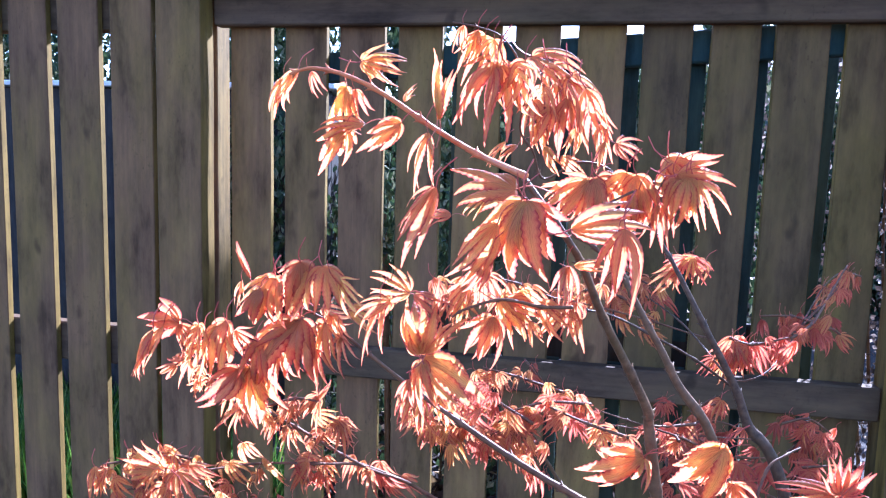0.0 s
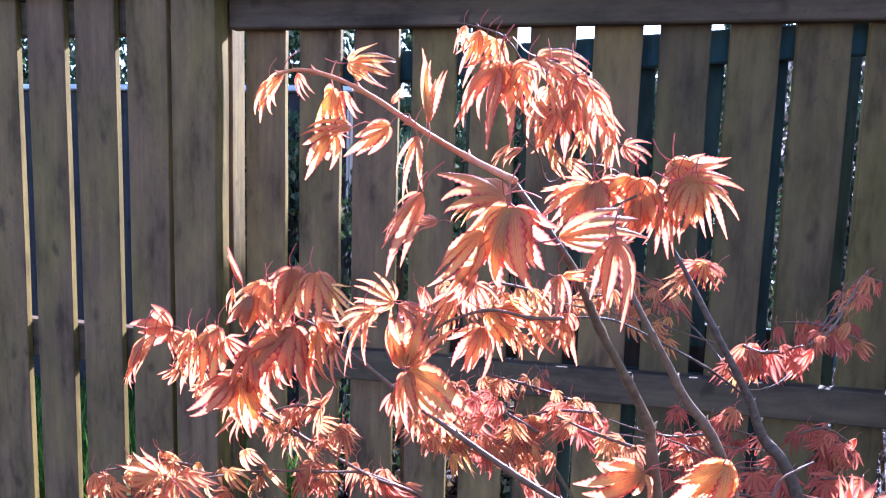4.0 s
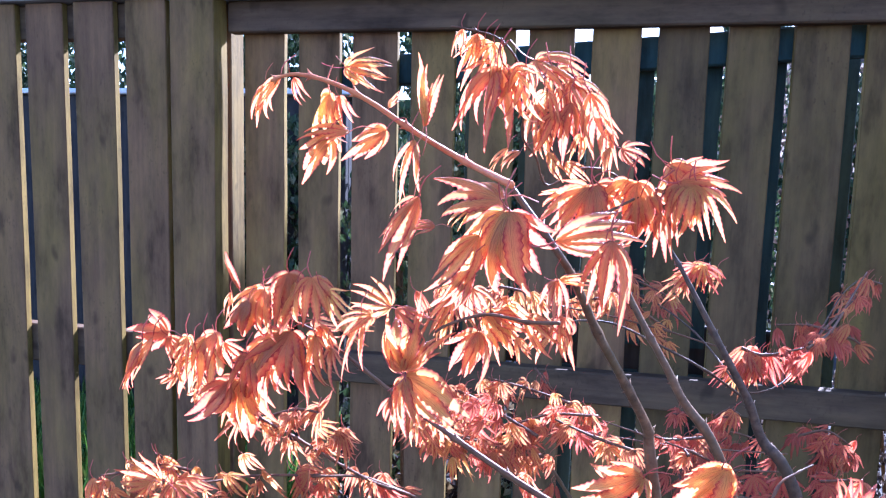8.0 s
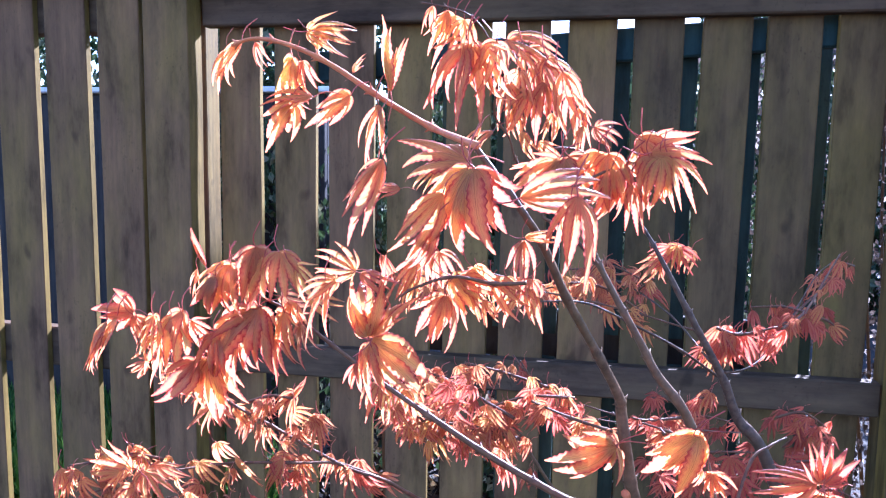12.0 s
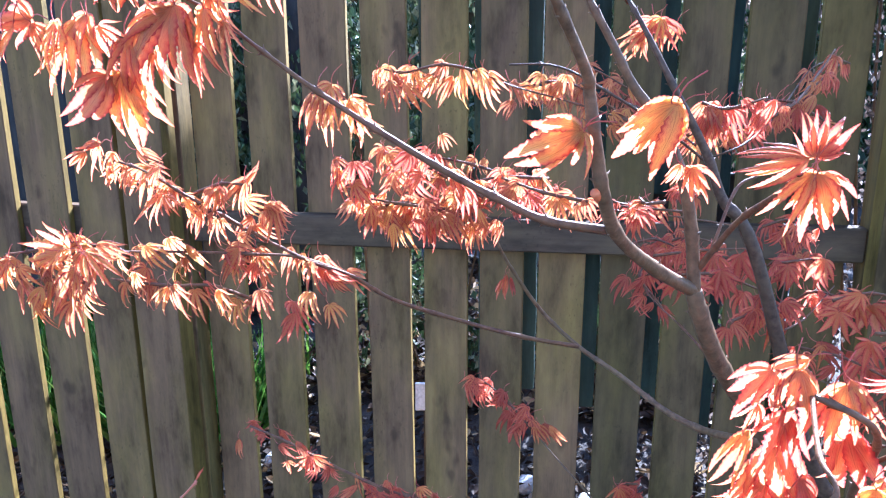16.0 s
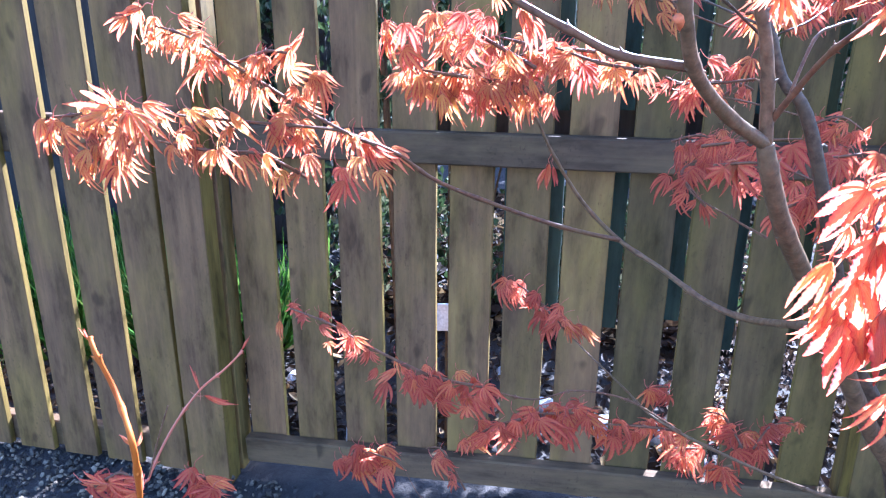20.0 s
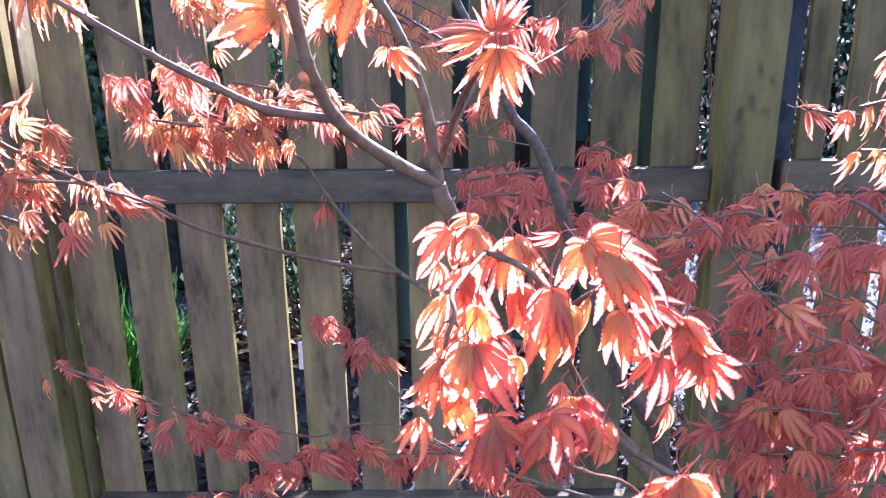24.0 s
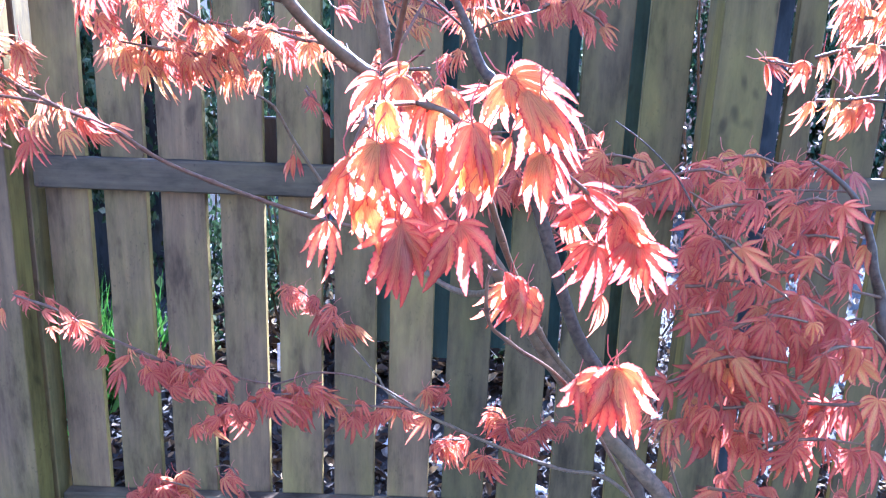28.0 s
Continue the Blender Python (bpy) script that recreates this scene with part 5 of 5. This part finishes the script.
old_maple.spray((0.319, -0.629, 1.063), (0.357, -0.631, 1.094), (0.395, -0.630, 1.094), (0.425, -0.627, 1.078), n=12, size=0.035, kind="mn", wide=0.020)
old_maple.branch((0.409, -0.921, 1.079), (0.452, -0.776, 1.063), (0.494, -0.625, 1.062), (0.485, -0.627, 1.086), r=(0.001, 0.0006), mat=MAT_TWIG)
old_maple.spray((0.471, -0.625, 1.062), (0.492, -0.626, 1.081), (0.522, -0.625, 1.078), n=6, size=0.035, kind="m", wide=0.011)
old_maple.branch((0.409, -0.921, 1.076), (0.455, -0.849, 1.069), (0.502, -0.776, 1.083), r=(0.001, 0.0006), mat=MAT_TWIG)
old_maple.spray((0.378, -0.691, 1.055), (0.399, -0.690, 1.058), n=4, size=0.035, kind="m", wide=0.010)
old_maple.spray((0.448, -0.767, 1.046), (0.481, -0.787, 1.079), (0.517, -0.801, 1.069), n=10, size=0.035, kind="mn", wide=0.014)
old_maple.branch((0.418, -0.910, 1.059), (0.460, -0.867, 1.019), (0.504, -0.825, 0.991), (0.517, -0.879, 1.018), r=(0.0011, 0.0006), mat=MAT_TWIG)
old_maple.spray((0.460, -0.827, 1.031), (0.491, -0.858, 1.035), (0.517, -0.900, 1.033), n=12, size=0.041, kind="mn", wide=0.014)
old_maple.spray((0.411, -0.830, 1.260), (0.439, -0.800, 1.273), (0.471, -0.740, 1.296), (0.498, -0.700, 1.324), n=10, size=0.030, kind="mn", wide=0.012, fan=50)
old_maple.spray((0.439, -0.800, 1.273), (0.422, -0.780, 1.274), (0.392, -0.770, 1.270), n=6, size=0.026, kind="n", wide=0.007, fan=43)
old_maple.spray((0.448, -0.780, 1.267), (0.475, -0.750, 1.256), (0.494, -0.730, 1.243), n=6, size=0.030, kind="mn", wide=0.010)
old_maple.spray((0.493, -0.700, 1.317), (0.521, -0.680, 1.309), n=4, size=0.028, kind="n", wide=0.007, fan=43)
old_maple.spray((0.438, -0.720, 1.132), (0.466, -0.720, 1.141), (0.492, -0.720, 1.126), n=9, size=0.030, kind="mn", wide=0.012)
old_maple.spray((0.291, -0.750, 1.112), (0.320, -0.750, 1.120), (0.349, -0.750, 1.109), n=9, size=0.030, kind="mn", wide=0.011)
old_maple.spray((0.292, -0.780, 1.162), (0.307, -0.780, 1.165), n=4, size=0.028, kind="m", wide=0.008)
old_maple.spray((0.332, -0.800, 1.169), (0.346, -0.800, 1.180), (0.359, -0.800, 1.175), n=4, size=0.026, kind="n", wide=0.008)
old_maple.finish()
# The bushy maple beside the right-hand post.
right_maple = Tree((0.800, -0.950, 0.0), "bushy dusky red maple with drooping leaves and purple twigs", 300)
right_maple.branch((0.800, -0.950, -0.020), (0.828, -0.907, 0.400), (0.813, -0.917, 0.775), (0.738, -0.942, 0.962), (0.727, -0.940, 1.007), (0.713, -0.948, 1.033), (0.704, -0.947, 1.065), (0.681, -0.956, 1.100), (0.659, -0.954, 1.120), (0.642, -0.953, 1.130), r=(0.0080, 0.0012), mat=MAT_DARK, name="trunk")
right_maple.branch((0.732, -0.940, 1.007), (0.675, -0.969, 1.024), (0.620, -0.995, 1.056), (0.560, -1.025, 1.088), (0.526, -1.013, 1.107), r=(0.0014, 0.0007), mat=MAT_TWIG)
right_maple.branch((0.680, -0.955, 1.105), (0.640, -0.933, 1.101), (0.596, -0.913, 1.097), r=(0.0011, 0.0006), mat=MAT_TWIG)
right_maple.branch((0.670, -1.001, 0.980), (0.625, -1.018, 1.015), (0.583, -1.036, 1.043), (0.560, -1.036, 1.047), r=(0.0013, 0.0006), mat=MAT_TWIG)
right_maple.branch((0.552, -0.877, 0.937), (0.566, -0.934, 1.014), (0.578, -0.964, 1.054), (0.593, -0.974, 1.074), r=(0.0011, 0.0008), mat=MAT_DARK)
right_maple.branch((0.566, -1.056, 1.056), (0.541, -1.066, 1.078), (0.516, -1.074, 1.102), (0.500, -1.075, 1.125), (0.477, -1.076, 1.147), (0.451, -1.087, 1.164), r=(0.0009, 0.0005), mat=MAT_DARK)
right_maple.spray((0.606, -0.882, 1.106), (0.638, -0.882, 1.118), (0.671, -0.893, 1.120), (0.697, -0.905, 1.119), n=7, size=0.040, kind="mm", wide=0.009, fan=32)
right_maple.spray((0.536, -0.825, 1.076), (0.571, -0.857, 1.094), (0.592, -0.882, 1.083), n=7, size=0.038, kind="mm", wide=0.012, fan=32)
right_maple.spray((0.557, -0.943, 1.084), (0.582, -0.964, 1.081), (0.612, -0.964, 1.076), n=5, size=0.031, kind="m", wide=0.010, fan=32)
right_maple.spray((0.650, -0.904, 1.073), (0.676, -0.904, 1.073), (0.709, -0.907, 1.063), n=6, size=0.044, kind="mb", wide=0.011, fan=32)
right_maple.spray((0.649, -0.925, 1.057), (0.670, -0.936, 1.061), (0.700, -0.937, 1.056), n=4, size=0.043, kind="mb", wide=0.010, fan=32)
right_maple.spray((0.539, -0.984, 1.040), (0.556, -1.005, 1.054), (0.580, -1.015, 1.059), n=6, size=0.039, kind="mn", wide=0.010, fan=32)
right_maple.spray((0.551, -0.985, 1.020), (0.567, -1.006, 1.034), (0.586, -1.006, 1.029), n=5, size=0.040, kind="mn", wide=0.009, fan=32)
right_maple.spray((0.559, -1.038, 0.998), (0.586, -1.048, 1.018), (0.617, -1.049, 1.015), n=7, size=0.039, kind="mb", wide=0.010, fan=32)
right_maple.spray((0.542, -1.029, 0.966), (0.566, -1.049, 0.984), (0.602, -1.060, 0.985), n=8, size=0.040, kind="mb", wide=0.012, fan=32)
right_maple.spray((0.619, -1.062, 0.987), (0.640, -1.052, 0.997), (0.677, -1.032, 0.991), n=6, size=0.042, kind="mb", wide=0.010, fan=32)
right_maple.spray((0.542, -1.010, 0.922), (0.568, -1.031, 0.931), (0.605, -1.042, 0.943), n=7, size=0.040, kind="mb", wide=0.013, fan=32)
right_maple.spray((0.628, -1.042, 0.945), (0.659, -1.045, 0.947), (0.697, -1.025, 0.945), n=6, size=0.044, kind="m", wide=0.011, fan=32)
right_maple.spray((0.612, -0.986, 1.037), (0.635, -0.986, 1.037), (0.651, -0.989, 1.017), n=4, size=0.039, kind="mn", wide=0.009, fan=32)
right_maple.spray((0.562, -0.775, 0.958), (0.581, -0.799, 0.970), n=4, size=0.039, kind="m", wide=0.011, fan=32)
right_maple.spray((0.547, -0.992, 0.897), (0.576, -1.011, 0.903), (0.610, -1.013, 0.901), n=7, size=0.040, kind="mb", wide=0.013, fan=32)
right_maple.spray((0.599, -1.055, 0.913), (0.632, -1.056, 0.921), (0.683, -1.047, 0.914), n=7, size=0.044, kind="m", wide=0.011, fan=32)
right_maple.spray((0.567, -0.998, 0.838), (0.591, -1.028, 0.853), (0.645, -1.029, 0.846), n=6, size=0.041, kind="mb", wide=0.014, fan=32)
right_maple.spray((0.678, -1.009, 0.841), (0.711, -1.010, 0.843), n=5, size=0.046, kind="m", wide=0.012, fan=32)
right_maple.spray((0.572, -0.769, 0.821), (0.591, -0.770, 0.777), (0.603, -0.792, 0.736), (0.613, -0.828, 0.710), n=6, size=0.038, kind="m", wide=0.013, fan=32)
right_maple.spray((0.584, -0.988, 0.968), (0.608, -0.988, 0.981), (0.641, -0.989, 0.977), n=6, size=0.038, kind="mb", wide=0.010, fan=32)
right_maple.spray((0.667, -0.991, 0.990), (0.686, -0.991, 1.001), (0.732, -0.974, 0.964), n=6, size=0.044, kind="mb", wide=0.011, fan=32)
right_maple.branch((0.691, -1.014, 1.185), (0.667, -1.014, 1.183), (0.642, -1.014, 1.186), (0.619, -1.003, 1.204), (0.594, -1.002, 1.208), (0.582, -0.991, 1.210), r=(0.0013, 0.0006), mat=MAT_TWIG)
right_maple.spray((0.582, -0.991, 1.210), (0.575, -0.991, 1.212), n=4, size=0.027, kind="ssn", wide=0.003, fan=120)
right_maple.spray((0.608, -1.012, 1.213), (0.628, -1.023, 1.220), (0.657, -1.023, 1.223), n=6, size=0.037, kind="mb", wide=0.008, fan=32)
right_maple.spray((0.610, -1.032, 1.261), (0.634, -1.032, 1.264), (0.655, -1.033, 1.264), n=6, size=0.035, kind="mb", wide=0.008, fan=32)
right_maple.spray((0.613, -1.013, 1.181), (0.632, -1.024, 1.183), (0.653, -1.024, 1.187), n=5, size=0.037, kind="mb", wide=0.007, fan=32)
right_maple.spray((0.625, -1.033, 1.240), (0.649, -1.033, 1.244), n=5, size=0.035, kind="m", wide=0.008, fan=32)
right_maple.branch((0.763, -0.940, 1.049), (0.720, -0.985, 1.136), (0.691, -1.014, 1.185), (0.661, -1.035, 1.236), (0.642, -1.032, 1.264), r=(0.0019, 0.0008), mat=MAT_TWIG)
right_maple.spray((0.310, -0.850, 1.126), (0.353, -0.850, 1.133), (0.398, -0.850, 1.137), n=7, size=0.034, kind="ffm", wide=0.010, fan=40)
right_maple.spray((0.319, -0.880, 1.114), (0.363, -0.880, 1.118), (0.408, -0.880, 1.104), n=7, size=0.034, kind="ffm", wide=0.010, fan=40)
right_maple.spray((0.439, -0.800, 1.111), (0.475, -0.800, 1.118), n=5, size=0.034, kind="ffm", wide=0.010, fan=40)
right_maple.spray((0.445, -0.950, 1.119), (0.473, -0.950, 1.127), (0.507, -0.950, 1.121), n=7, size=0.034, kind="ffm", wide=0.010, fan=40)
right_maple.spray((0.469, -0.980, 1.103), (0.492, -0.980, 1.104), (0.519, -0.980, 1.113), n=6, size=0.034, kind="ffm", wide=0.010, fan=40)
right_maple.spray((0.523, -0.950, 1.110), (0.556, -0.950, 1.118), (0.590, -0.950, 1.107), n=8, size=0.034, kind="ffm", wide=0.010, fan=40)
right_maple.spray((0.577, -0.900, 1.119), (0.612, -0.900, 1.127), (0.643, -0.900, 1.116), n=8, size=0.034, kind="ffm", wide=0.010, fan=40)
right_maple.spray((0.654, -0.900, 1.115), (0.693, -0.900, 1.122), n=5, size=0.034, kind="ffm", wide=0.010, fan=40)
right_maple.spray((0.536, -1.030, 1.095), (0.561, -1.030, 1.101), (0.583, -1.030, 1.092), n=5, size=0.034, kind="ffm", wide=0.010, fan=40)
right_maple.spray((0.622, -0.980, 1.095), (0.639, -0.980, 1.101), (0.661, -0.980, 1.095), n=6, size=0.034, kind="ffm", wide=0.010, fan=40)
right_maple.spray((0.520, -1.050, 1.067), (0.544, -1.050, 1.079), (0.570, -1.050, 1.064), n=8, size=0.034, kind="ffm", wide=0.010, fan=40)
right_maple.spray((0.535, -1.000, 1.025), (0.558, -1.000, 1.027), n=4, size=0.034, kind="ffm", wide=0.010, fan=40)
right_maple.spray((0.619, -1.000, 1.050), (0.640, -1.000, 1.057), (0.659, -1.000, 1.043), n=6, size=0.034, kind="ffm", wide=0.010, fan=40)
right_maple.spray((0.532, -1.030, 1.009), (0.556, -1.030, 1.014), n=4, size=0.034, kind="ffm", wide=0.010, fan=40)
right_maple.spray((0.597, -1.020, 1.020), (0.622, -1.020, 1.027), (0.651, -1.020, 1.012), n=7, size=0.034, kind="ffm", wide=0.010, fan=40)
right_maple.spray((0.574, -1.040, 0.995), (0.599, -1.040, 1.002), (0.626, -1.040, 0.996), n=8, size=0.034, kind="ffm", wide=0.010, fan=40)
right_maple.spray((0.563, -1.030, 0.968), (0.595, -1.030, 0.967), (0.627, -1.030, 0.960), n=8, size=0.034, kind="ffm", wide=0.010, fan=40)
right_maple.spray((0.523, -1.020, 0.946), (0.550, -1.020, 0.954), (0.578, -1.020, 0.948), n=6, size=0.034, kind="ffm", wide=0.010, fan=40)
right_maple.spray((0.659, -1.000, 0.928), (0.678, -1.000, 0.923), n=4, size=0.034, kind="ffm", wide=0.010, fan=40)
right_maple.spray((0.547, -1.000, 0.907), (0.570, -1.000, 0.914), (0.601, -1.000, 0.899), n=7, size=0.034, kind="ffm", wide=0.010, fan=40)
right_maple.spray((0.609, -1.000, 0.915), (0.638, -1.000, 0.912), (0.659, -1.000, 0.895), n=7, size=0.034, kind="ffm", wide=0.010, fan=40)
right_maple.finish()
# Young red shoots in the left foreground.
shoots = Tree((0.02, -1.28, 0.0), "young maple shoots with orange-red stems and small red leaves", 120)
shoots.branch((0.060, -1.330, -0.020), (0.075, -1.322, 0.450), (0.085, -1.352, 0.816), (0.040, -1.364, 1.030), (0.045, -1.368, 1.066), (0.058, -1.384, 1.103), (0.043, -1.370, 1.114), (0.037, -1.370, 1.130), (0.033, -1.367, 1.135), r=(0.0016, 0.0009), mat=MAT_SHOOT, name="stem")
shoots.branch((0.020, -1.250, -0.020), (-0.011, -1.149, 0.400), (-0.118, -1.173, 0.858), (-0.116, -1.153, 0.894), (-0.105, -1.132, 0.927), (-0.084, -1.120, 0.959), (-0.060, -1.118, 0.981), (-0.044, -1.116, 0.998), r=(0.0014, 0.0008), mat=MAT_STALK, name="stem")
shoots.branch((-0.116, -1.153, 0.894), (-0.111, -1.144, 0.921), (-0.099, -1.140, 0.956), r=(0.0007, 0.0006), mat=MAT_TWIG)
shoots.leaf(-0.083, -1.120, 0.961, 0.020, -110, "s")
shoots.leaf(-0.079, -1.120, 0.956, 0.026, 20, "s")
shoots.leaf(-0.045, -1.116, 0.999, 0.013, -60, "s")
shoots.spray((-0.069, -1.170, 0.925), (-0.056, -1.169, 0.916), (-0.037, -1.172, 0.911), n=12, size=0.032, kind="mn", wide=0.009, fan=80)
shoots.spray((-0.098, -1.230, 0.947), (-0.083, -1.223, 0.955), (-0.074, -1.225, 0.953), n=10, size=0.028, kind="mn", wide=0.008, fan=110)
shoots.leaf(0.014, -1.346, 1.122, 0.006, -125, "s")
shoots.leaf(0.014, -1.346, 1.122, 0.006, -95, "s")
shoots.leaf(0.044, -1.367, 1.089, 0.007, -150, "s")
shoots.leaf(0.046, -1.367, 1.089, 0.007, -60, "s")
shoots.leaf(0.039, -1.359, 1.061, 0.010, -80, "s")
shoots.finish()
